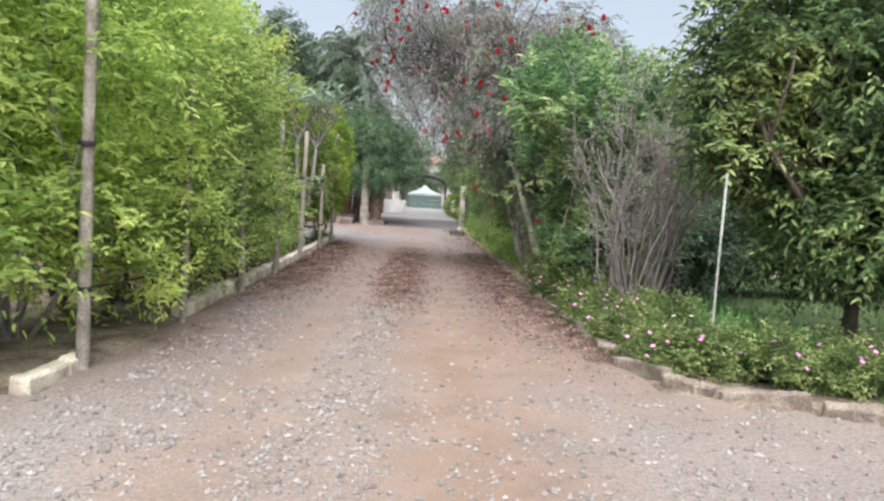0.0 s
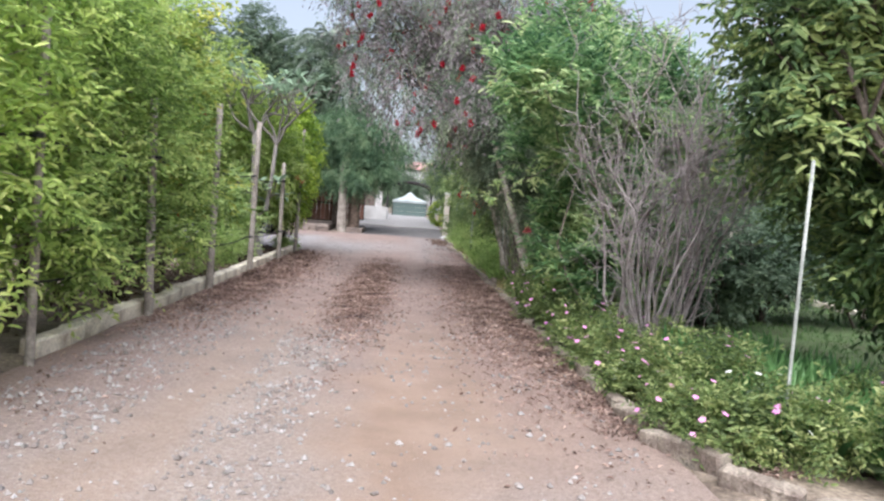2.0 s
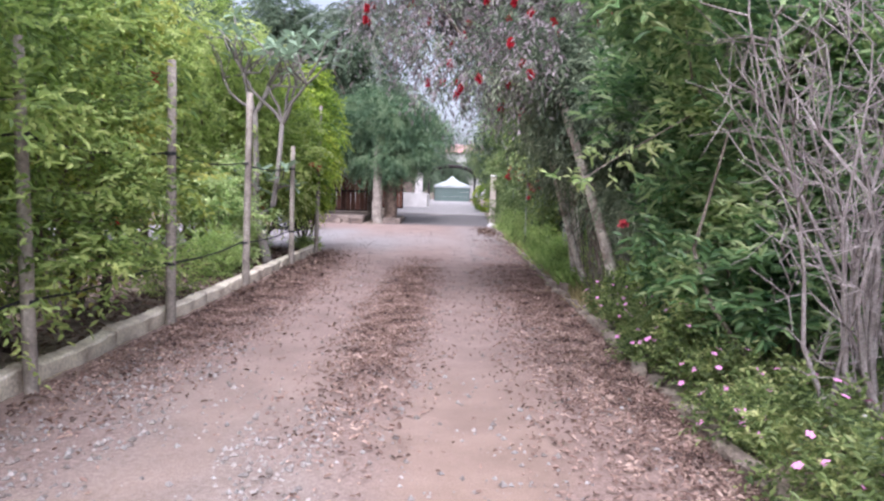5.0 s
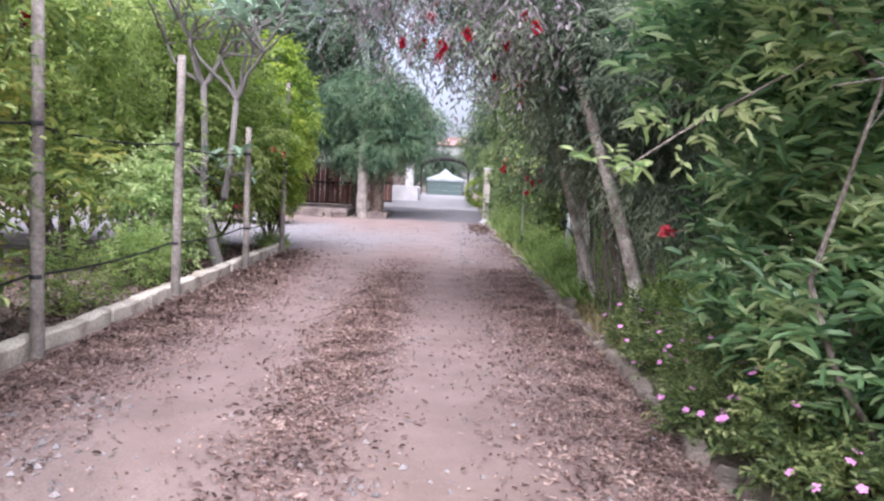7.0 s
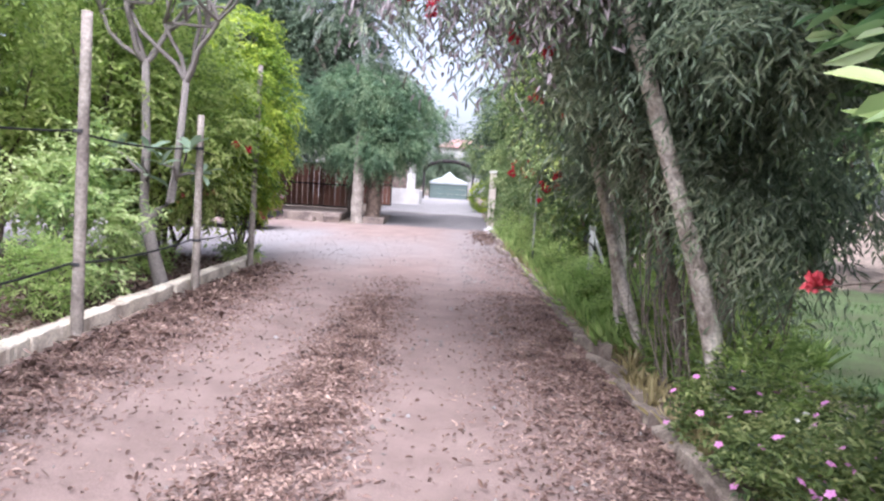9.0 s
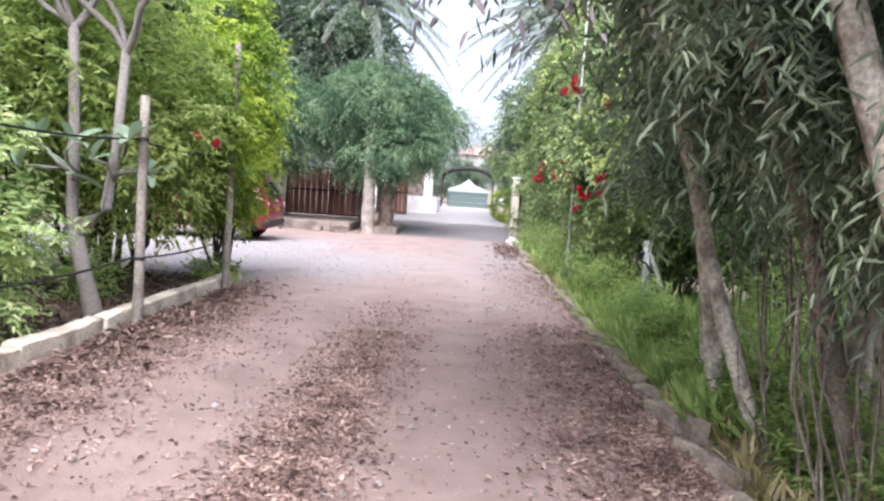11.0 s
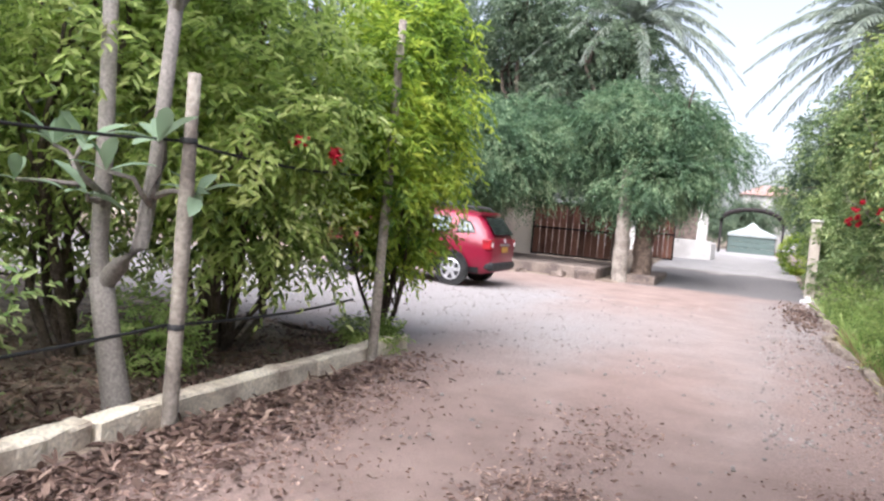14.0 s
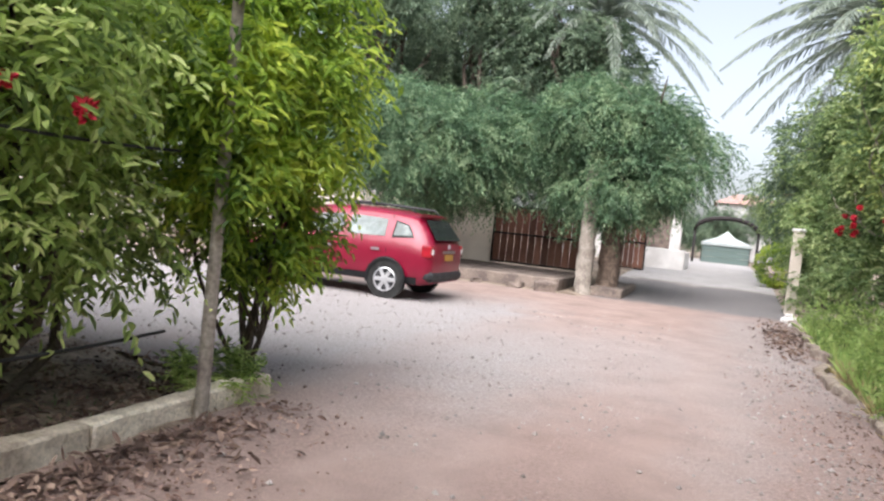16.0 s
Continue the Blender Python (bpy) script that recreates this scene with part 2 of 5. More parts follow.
def sprigs(rng, clumps, n, per, sprig, leaf, width, droop=0.2, shell=0.55, gap=-0.25, gapsize=0.7, spread=0.9, low=-9.0):
    """Boughs: leafy twigs in the outer part of a set of ellipsoids (x, y, z, rx, ry, rz). Gives arrays for leaf_mesh()."""
    c = np.array(clumps, float)
    vol = (c[:, 3] * c[:, 4] + c[:, 4] * c[:, 5] + c[:, 3] * c[:, 5])
    pick = rng.choice(len(c), n * 3, p=vol / vol.sum())
    d = unit(rng.normal(size=(n * 3, 3)))
    rad = (shell + (1.05 - shell) * rng.random((n * 3, 1)) ** 0.7)
    p = c[pick, :3] + d * rad * c[pick, 3:]
    keep = (wave(p, int(rng.integers(1e6)), gapsize) > gap) & (p[:, 2] > low)
    p, d = p[keep][:n], d[keep][:n]
    axis = unit(d + rng.normal(size=p.shape) * 0.55 + [0, 0, 0.25 - droop])
    ln = sprig * rng.uniform(0.6, 1.4, (len(p), 1))
    s = (np.arange(per) + 0.5) / per
    base = p[:, None] + axis[:, None] * (ln * s)[..., None] - np.array([0, 0, 1]) * (droop * ln * s ** 2)[..., None]
    perp = unit(np.cross(axis, [0.01, 0.02, 1.0]))
    alt = np.where(np.arange(per) % 2 == 0, 1, -1)[None, :, None]
    way = axis[:, None] * 0.6 + perp[:, None] * alt * spread + rng.normal(size=base.shape) * 0.35 - np.array([0, 0, droop])
    face = np.array([0, 0, 1.0]) + rng.normal(size=base.shape) * 0.45 + d[:, None] * 0.5
    m = base.reshape(-1, 3)
    return m, way.reshape(-1, 3), face.reshape(-1, 3), leaf * rng.uniform(0.6, 1.3, len(m)), width * rng.uniform(0.7, 1.25, len(m))


def crown(name, rng, clumps, n, per, sprig, leaf, width, material, parent, label="", **kw):
    return part(name, leaf_mesh(name, *sprigs(rng, clumps, n, per, sprig, leaf, width, **kw)), material, parent, label)


def tubes(name, paths, sides=8, rough=0.0, seed=1):
    """Tapered limbs: each path is a list of (x, y, z, radius)."""
    vs, fs, at = [], [], 0
    rng = np.random.default_rng(seed)
    a = np.linspace(0, 2 * math.pi, sides, endpoint=False)
    for path in paths:
        q = np.array(path, float)
        p, r = q[:, :3], q[:, 3]
        t = unit(np.gradient(p, axis=0))
        ref = np.where(np.abs(t[:, 2:3]) > 0.9, [[1.0, 0, 0]], [[0, 0, 1.0]])
        u = unit(np.cross(t, ref))
        w = np.cross(t, u)
        rr = r[:, None] * (1 + rough * rng.uniform(-1, 1, (len(p), sides)))
        ring = p[:, None] + (u[:, None] * np.cos(a)[None, :, None] + w[:, None] * np.sin(a)[None, :, None]) * rr[..., None]
        vs.append(ring.reshape(-1, 3))
        n = len(p)
        i, j = np.meshgrid(np.arange(n - 1), np.arange(sides), indexing="ij")
        k = (j + 1) % sides
        fs.append(at + np.stack([i * sides + j, i * sides + k, (i + 1) * sides + k, (i + 1) * sides + j], -1).reshape(-1, 4))
        cap = np.arange(sides // 2 - 1)
        fs.append(at + (n - 1) * sides + np.stack([cap, cap + 1, sides - 2 - cap, sides - 1 - cap], -1))
        at += n * sides
    return mesh_np(name, np.concatenate(vs), np.concatenate(fs), True)


def limb(rng, a, b, r0, r1, n=6, bow=0.12):
    """A crooked limb from a to b."""
    a, b = np.array(a, float), np.array(b, float)
    s = np.linspace(0, 1, n)[:, None]
    v = rng.normal(size=(3, 3)) * bow * np.linalg.norm(b - a)
    off = np.sin(math.pi * s) * v[0] * 0.7 + np.sin(2 * math.pi * s) * v[1] * 0.35 + np.sin(3 * math.pi * s) * v[2] * 0.15
    return np.concatenate([a + (b - a) * s + off, r0 + (r1 - r0) * s], 1)


def stems(rng, root, tips, r0, r1, forks=2):
    """Stems from a root to tips, each with some side branches."""
    out = []
    for t in tips:
        m = limb(rng, np.array(root) + [*(rng.normal(size=2) * r0 * 1.5), 0], t, r0, r1, 7)
        group = [m]
        out.append(group)
        for _ in range(forks):
            k = int(rng.integers(2, 5))
            end = m[k, :3] + (np.array(t) - m[k, :3]) * 0.7 + rng.normal(size=3) * 0.2 * np.linalg.norm(np.array(t) - m[k, :3])
            group.append(limb(rng, m[k, :3], end, m[k, 3] * 0.7, r1 * 0.7, 5))
    return out


def box(bm, x0, x1, y0, y1, z0, z1, bevel=0.0):
    got = bmesh.ops.create_cube(bm, size=1.0, matrix=Matrix.Translation(((x0 + x1) / 2, (y0 + y1) / 2, (z0 + z1) / 2)) @ Matrix.Diagonal((x1 - x0, y1 - y0, z1 - z0, 1)))
    if bevel:
        bmesh.ops.bevel(bm, geom=list({e for v in got["verts"] for e in v.link_edges}), offset=bevel, segments=1, affect="EDGES")
    return bm


def boxed(x0, x1, y0, y1, z0, z1, bevel=0.0):
    return box(bmesh.new(), x0, x1, y0, y1, z0, z1, bevel)


# ---- ground and drive ----
KERB_L, KERB_R = -2.6, 2.08


def rise(y):
    """The drive climbs a little past the junction."""
    s = np.clip((np.asarray(y, float) - 37.5) / 10.5, 0, 1)
    return 0.38 * s * s * (3 - 2 * s)


def on_drive(x, y):
    edge = 0.12 * np.sin(y * 1.7) + 0.07 * np.sin(y * 4.3 + 1)
    lane = (x > KERB_L - 0.05) & (x < KERB_R + 0.05)
    near = (y < 5.3 + edge) & (x < 0)
    near |= (x > 0) & (y < 6.25 - 0.42 * np.clip(x - 2.2, 0, 6)) & (y < 6.3)
    side = (x < 0) & (y > 23.75 + 0.12 * np.clip(-2.6 - x, 0, 5) + edge * 0.4) & (y < 37.0 + edge) & (x > -30)
    return (lane | near | side) & (y < 90) & (np.abs(x) < 30)


def height(x, y):
    """Ruts, the crown between them, and small unevenness."""
    p = np.stack([x, y], -1)
    rut = -0.025 * np.exp(-((x - 0.6) / 0.3) ** 2) - 0.025 * np.exp(-((x + 0.95) / 0.35) ** 2)
    rut = rut * np.clip((26 - y) / 5, 0, 1)
    return rise(y) + rut + 0.004 * wave(p, 3, 0.9) + 0.002 * wave(p, 4, 0.25)


def lines(*runs):
    out = []
    for a, b, step in runs:
        out.extend(np.arange(a, b - 1e-6, step))
    return np.array(out)


def sheet(name, xs, ys, z, keep=None):
    X, Y = np.meshgrid(xs, ys)
    v = np.stack([X, Y, z(X, Y)], -1).reshape(-1, 3)
    i, j = np.meshgrid(np.arange(len(ys) - 1), np.arange(len(xs) - 1), indexing="ij")
    a = i * len(xs) + j
    f = np.stack([a, a + 1, a + 1 + len(xs), a + len(xs)], -1).reshape(-1, 4)
    if keep is not None:
        c = v[f].mean(1)
        f = f[keep(c[:, 0], c[:, 1])]
    used = np.unique(f)
    back = np.zeros(len(v), int)
    back[used] = np.arange(len(used))
    return mesh_np(name, v[used], back[f], True)


def soil_height(x, y):
    p = np.stack([x, y], -1)
    d = np.where(on_drive(x, y), -0.06, 0.02)
    return rise(y) * 1.0 + d + 0.02 * wave(p, 8, 1.1) * np.exp(-np.abs(x) / 30)


def zone_mask(n, l, axis, lo, hi, soft):
    """1 between lo and hi of one coordinate, with soft ends."""
    mr, mr2, mul = n.new("ShaderNodeMapRange"), n.new("ShaderNodeMapRange"), n.new("ShaderNodeMath")
    for q, a, b in ((mr, lo - soft, lo + soft), (mr2, hi + soft, hi - soft)):
        q.inputs["From Min"].default_value, q.inputs["From Max"].default_value = a, b
        l.new(axis, q.inputs["Value"])
    mul.operation = "MULTIPLY"
    l.new(mr.outputs[0], mul.inputs[0]), l.new(mr2.outputs[0], mul.inputs[1])
    return mul.outputs[0]


def drive_material():
    m = bpy.data.materials.new("gravel_drive")
    m.use_nodes = True
    n, l = m.node_tree.nodes, m.node_tree.links
    b = n["Principled BSDF"]
    b.inputs["Roughness"].default_value, b.inputs["Specular IOR Level"].default_value = 0.95, 0.15
    tc, sep = n.new("ShaderNodeTexCoord"), n.new("ShaderNodeSeparateXYZ")

    def tex(scale, detail=6.0, rough=0.6):
        t = n.new("ShaderNodeTexNoise")
        t.inputs["Scale"].default_value, t.inputs["Detail"].default_value, t.inputs["Roughness"].default_value = scale, detail, rough
        l.new(tc.outputs["Object"], t.inputs["Vector"])
        return t
    warp, addv = tex(0.9, 5), n.new("ShaderNodeVectorMath")
    addv.operation = "MULTIPLY_ADD"
    addv.inputs[1].default_value, addv.inputs[2].default_value = (1.5, 3.0, 0), (-0.75, -1.5, 0)
    l.new(warp.outputs["Color"], addv.inputs[0])
    sumv = n.new("ShaderNodeVectorMath")
    l.new(tc.outputs["Object"], sumv.inputs[0]), l.new(addv.outputs[0], sumv.inputs[1])
    l.new(sumv.outputs[0], sep.inputs[0])
    X, Y = sep.outputs["X"], sep.outputs["Y"]

    def mix(fac, a, c):
        q = n.new("ShaderNodeMix")
        q.data_type = "RGBA"
        for s, v in ((q.inputs[0], fac), (q.inputs["A"], a), (q.inputs["B"], c)):
            if isinstance(v, tuple):
                s.default_value = (*v, 1)
            else:
                l.new(v, s)
        return q.outputs["Result"]

    def times(a, c):
        q = n.new("ShaderNodeMath")
        q.operation = "MULTIPLY"
        for s, v in zip(q.inputs, (a, c)):
            if isinstance(v, float):
                s.default_value = v
            else:
                l.new(v, s)
        return q.outputs[0]

    def ramp(t, lo, hi):
        q = n.new("ShaderNodeMapRange")
        q.inputs["From Min"].default_value, q.inputs["From Max"].default_value = lo, hi
        l.new(t.outputs["Fac"], q.inputs["Value"])
        return q.outputs[0]
    patch, pebble, grain = tex(1.6), tex(30, 4, 0.7), tex(120, 3, 0.7)
    dirt = mix(ramp(patch, 0.3, 0.7), (0.2, 0.146, 0.13), (0.29, 0.218, 0.195))
    grey = mix(ramp(pebble, 0.35, 0.65), (0.15, 0.138, 0.136), (0.37, 0.35, 0.35))
    brown = mix(ramp(pebble, 0.35, 0.65), (0.16, 0.113, 0.1), (0.285, 0.208, 0.186))
    tan = mix(ramp(patch, 0.3, 0.7), (0.21, 0.148, 0.116), (0.3, 0.215, 0.17))
    col = mix(zone_mask(n, l, Y, 10.5, 80, 3.0), tan, dirt)
    lane = zone_mask(n, l, X, -2.8, 2.3, 0.2)
    # loose grey gravel beside the tracks near the entrance
    for x0, x1, y0, y1, k in ((-2.3, -1.55, -60, 12, 0.75), (-0.8, -0.3, -60, 11, 0.75), (-60, -1.8, -60, 6.0, 0.6), (1.0, 60, -60, 6.5, 0.55), (-30, -2.6, 24, 33, 0.95), (-2.6, -1.0, 23.5, 28.5, 0.7), (0.9, 2.2, 23, 31, 0.7), (-2.6, 0.6, 25.5, 31, 0.45), (0.4, 2.2, 31, 37, 0.5)):
        col = mix(times(times(zone_mask(n, l, X, x0, x1, 0.55), zone_mask(n, l, Y, y0, y1, 1.6)), k), col, grey)
    # trodden humus under the fallen leaves
    for x0, x1, y0, y1, k in ((-2.7, -1.55, 6, 24, 0.75), (-0.5, 0.1, 9, 24, 0.8), (1.1, 2.3, 7, 28, 0.8)):
        col = mix(times(times(zone_mask(n, l, X, x0, x1, 0.2), zone_mask(n, l, Y, y0, y1, 2.0)), k), col, brown)
    # asphalt apron and pale concrete drive beyond the junction
    asphalt = mix(ramp(pebble, 0.3, 0.7), (0.12, 0.11, 0.11), (0.19, 0.18, 0.18))
    concrete = mix(ramp(patch, 0.3, 0.7), (0.27, 0.255, 0.25), (0.35, 0.335, 0.33))
    col = mix(times(zone_mask(n, l, X, -3.0, 4, 0.3), zone_mask(n, l, Y, 37.6, 44, 0.4)), col, asphalt)
    col = mix(zone_mask(n, l, Y, 44, 200, 0.4), col, concrete)
    hsv = n.new("ShaderNodeHueSaturation")
    q = n.new("ShaderNodeMapRange")
    q.inputs["From Min"].default_value, q.inputs["From Max"].default_value = 0.3, 0.7
    q.inputs["To Min"].default_value, q.inputs["To Max"].default_value = 0.78, 1.22
    l.new(grain.outputs["Fac"], q.inputs["Value"]), l.new(q.outputs[0], hsv.inputs["Value"])
    l.new(col, hsv.inputs["Color"]), l.new(hsv.outputs[0], b.inputs["Base Color"])
    bp = n.new("ShaderNodeBump")
    bp.inputs["Strength"].default_value, bp.inputs["Distance"].default_value = 0.7, 0.015
    l.new(pebble.outputs["Fac"], bp.inputs["Height"]), l.new(bp.outputs[0], b.inputs["Normal"])
    return m


M_DRIVE = drive_material()
ground = part("ground", sheet("ground", np.concatenate([lines((-1500, -300, 300), (-300, -60, 60), (-60, -16, 4), (-16, 16, 0.4), (16, 60, 4), (60, 300, 60)), [300, 900, 1500]]), np.concatenate([lines((-1500, -300, 300), (-300, -60, 60), (-60, -8, 4), (-8, 60, 0.4), (60, 120, 4), (120, 300, 30)), [300, 900, 2500]]), soil_height), M_SOIL)
tagged(ground, "brown garden soil strewn with dry leaves", "ground", kind="structure")
road = part("road", sheet("road", lines((-30, -6, 0.3), (-6, 6, 0.12), (6, 30.1, 0.3)), lines((-14, 0, 0.3), (0, 40, 0.12), (40, 90.1, 0.4)), height, on_drive), M_DRIVE)
tagged(road, "reddish dirt and grey gravel drive with wheel ruts", "drive", kind="structure")

# ---- fence posts, hoses and kerbs ----
POSTS = ((-2.67, 6.1, 3.3, 0.052), (-2.58, 8.4, 2.83, 0.036), (-2.56, 11.1, 2.5, 0.048), (-2.58, 13.8, 2.8, 0.052), (-2.64, 16.95, 2.86, 0.052), (-2.6, 19.95, 2.25, 0.05), (-2.64, 22.75, 3.3, 0.045))
for i, (x, y, h, r) in enumerate(POSTS):
    rng = np.random.default_rng(20 + i)
    post = thing("fence_post", x, y, 0, "weathered grey wooden pole standing at the kerb", "post", "poles along the hedge")
    dx, dy = rng.normal(size=2) * 0.03
    dx += 0.14 * (y > 22)
    path = [(dx * s, dy * s, -0.15 + (h + 0.15) * s, r * (1.1 - 0.25 * s) * rng.uniform(0.95, 1.05)) for s in np.linspace(0, 1, 8)]
    part("pole", tubes("pole", [path], 10, 0.06, i), M_POST, post)
    for z in (0.66, 1.83):
        part("wire_tie", tubes("wire_tie", [[(0, 0, z - 0.018, r * 1.12), (0, 0, z + 0.018, r * 1.12)]], 10), M_HOSE, post)
for z, sag in ((0.66, 0.05), (1.83, 0.06)):
    pts = []
    for (x0, y0, _, _), (x1, y1, _, _) in zip(POSTS, POSTS[1:]):
        for s in np.linspace(0, 1, 8, endpoint=False):
            pts.append((x0 + (x1 - x0) * s - 0.075, y0 + (y1 - y0) * s, z - sag * 4 * s * (1 - s), 0.011))
    tagged(part("irrigation_hose", tubes("irrigation_hose", [pts], 6), M_HOSE), "thin black irrigation hose strung along the poles", "hose", "hoses on the poles")

rng = np.random.default_rng(5)


def block_mesh(rng, L, W, H):
    bm = boxed(-W / 2, W / 2, -L / 2, L / 2, -0.08, H)
    bmesh.ops.subdivide_edges(bm, edges=[e for e in bm.edges if abs((e.verts[0].co - e.verts[1].co).y) > 0.1], cuts=7)
    bmesh.ops.bevel(bm, geom=list(bm.edges), offset=0.016, segments=1, affect="EDGES")
    a, b = rng.uniform(0, 6.3, 2)
    for v in bm.verts:
        v.co += Vector(rng.normal(size=3)) * 0.0045
        v.co.x += 0.01 * math.sin(v.co.y * 4 + a)
        v.co.z += 0.007 * math.sin(v.co.y * 5 + b) * (v.co.z > 0)
    me = bpy.data.meshes.new("kerb_block")
    bm.to_mesh(me)
    bm.free()
    return me


kerb = tagged(new("kerb_west"), "low whitewashed masonry kerb, peeling and chipped", "kerb", kind="structure")
BLOCKS = [block_mesh(rng, L, 0.16, h) for L, h in ((1.8, 0.15), (2.4, 0.155), (1.3, 0.145), (0.9, 0.13))]
SIZES = (1.8, 2.4, 1.3, 0.9)
y = 5.35
while y < 23.6:
    k = 3 if y < 5.4 else int(rng.integers(4))
    if not 6.2 < y < 6.9:
        ob = part("kerb_block", BLOCKS[k], M_KERB, kerb)
        ob.matrix_local = pose(-2.76 + rng.normal() * 0.015, y + SIZES[k] / 2, rng.normal() * 0.012 - 0.04 * (y < 6.2), rng.normal() * 0.3, rng.normal() * 2, rng.normal() * 0.4)
    y += SIZES[k] + 0.02
kerb = tagged(new("kerb_east"), "low grey stone kerb edging the flower bed", "kerb", kind="structure")
LOWS = [block_mesh(rng, L, 0.13, h) for L, h in ((0.55, 0.075), (0.4, 0.06), (0.7, 0.08), (0.45, 0.07))]
LENS = (0.55, 0.4, 0.7, 0.45)
path = [(6.6, 4.55), (5.2, 5.0), (3.7, 5.62), (2.9, 6.1), (2.35, 6.5), (2.14, 7.2), (2.1, 9), (2.12, 27), (1.9, 29), (2.12, 31), (2.15, 37)]
at, seg, left = np.array(path[0]), 1, 0.0
pts = [np.array(p, float) for p in path]
dist = np.concatenate([[0], np.cumsum([np.linalg.norm(b - a) for a, b in zip(pts, pts[1:])])])
s = 0.0
while s < dist[-1] - 0.5:
    k = int(rng.integers(4))
    c = s + LENS[k] / 2
    j = min(int(np.searchsorted(dist, c)), len(pts) - 1)
    d = unit(pts[j] - pts[j - 1])
    p = pts[j - 1] + d * (c - dist[j - 1])
    s += LENS[k] + rng.uniform(0.02, 0.09)
    if rng.random() < 0.14:
        continue
    ob = part("kerb_block", LOWS[k], M_KERBGREY, kerb)
    ob.matrix_local = pose(p[0], p[1], float(rise(p[1])) + rng.normal() * 0.014 + 0.035 * (p[1] < 8.5) - 0.02 * (8.5 < p[1] < 17) + 0.02 * (p[1] >= 17), rng.normal() * 4, rng.normal() * 9, math.degrees(math.atan2(-d[0], d[1])) + rng.normal() * 8)


# ---- planting west of the drive ----
def shrub(name, x, y, clumps, tips, n, per, sprig, leaf, width, material, bark, label, category, group="", seed=0, r0=0.03, root=None, **kw):
    """A many-stemmed shrub; clumps and tips are relative to its base."""
    rng = np.random.default_rng(seed)
    forks = kw.pop("forks", 2)
    base = thing(name, x, y, 0.0, label, category, group)
    for group_of in stems(rng, (0, 0, -0.05), tips, r0, r0 * 0.25, forks):
        part("stem", tubes("stem", group_of, 6, 0.1, seed), bark, base)
    crown("crown", rng, clumps, n, per, sprig, leaf, width, material, base, **kw)
    return base


def big_flower(seed):
    r = np.random.default_rng(seed)
    n = 26
    way = r.normal(size=(n, 3)) * [1, 1, 0.6] + [0, 0, 0.4]
    return leaf_mesh("flower", r.normal(size=(n, 3)) * 0.015, way, r.normal(size=(n, 3)), 0.065, 0.04)


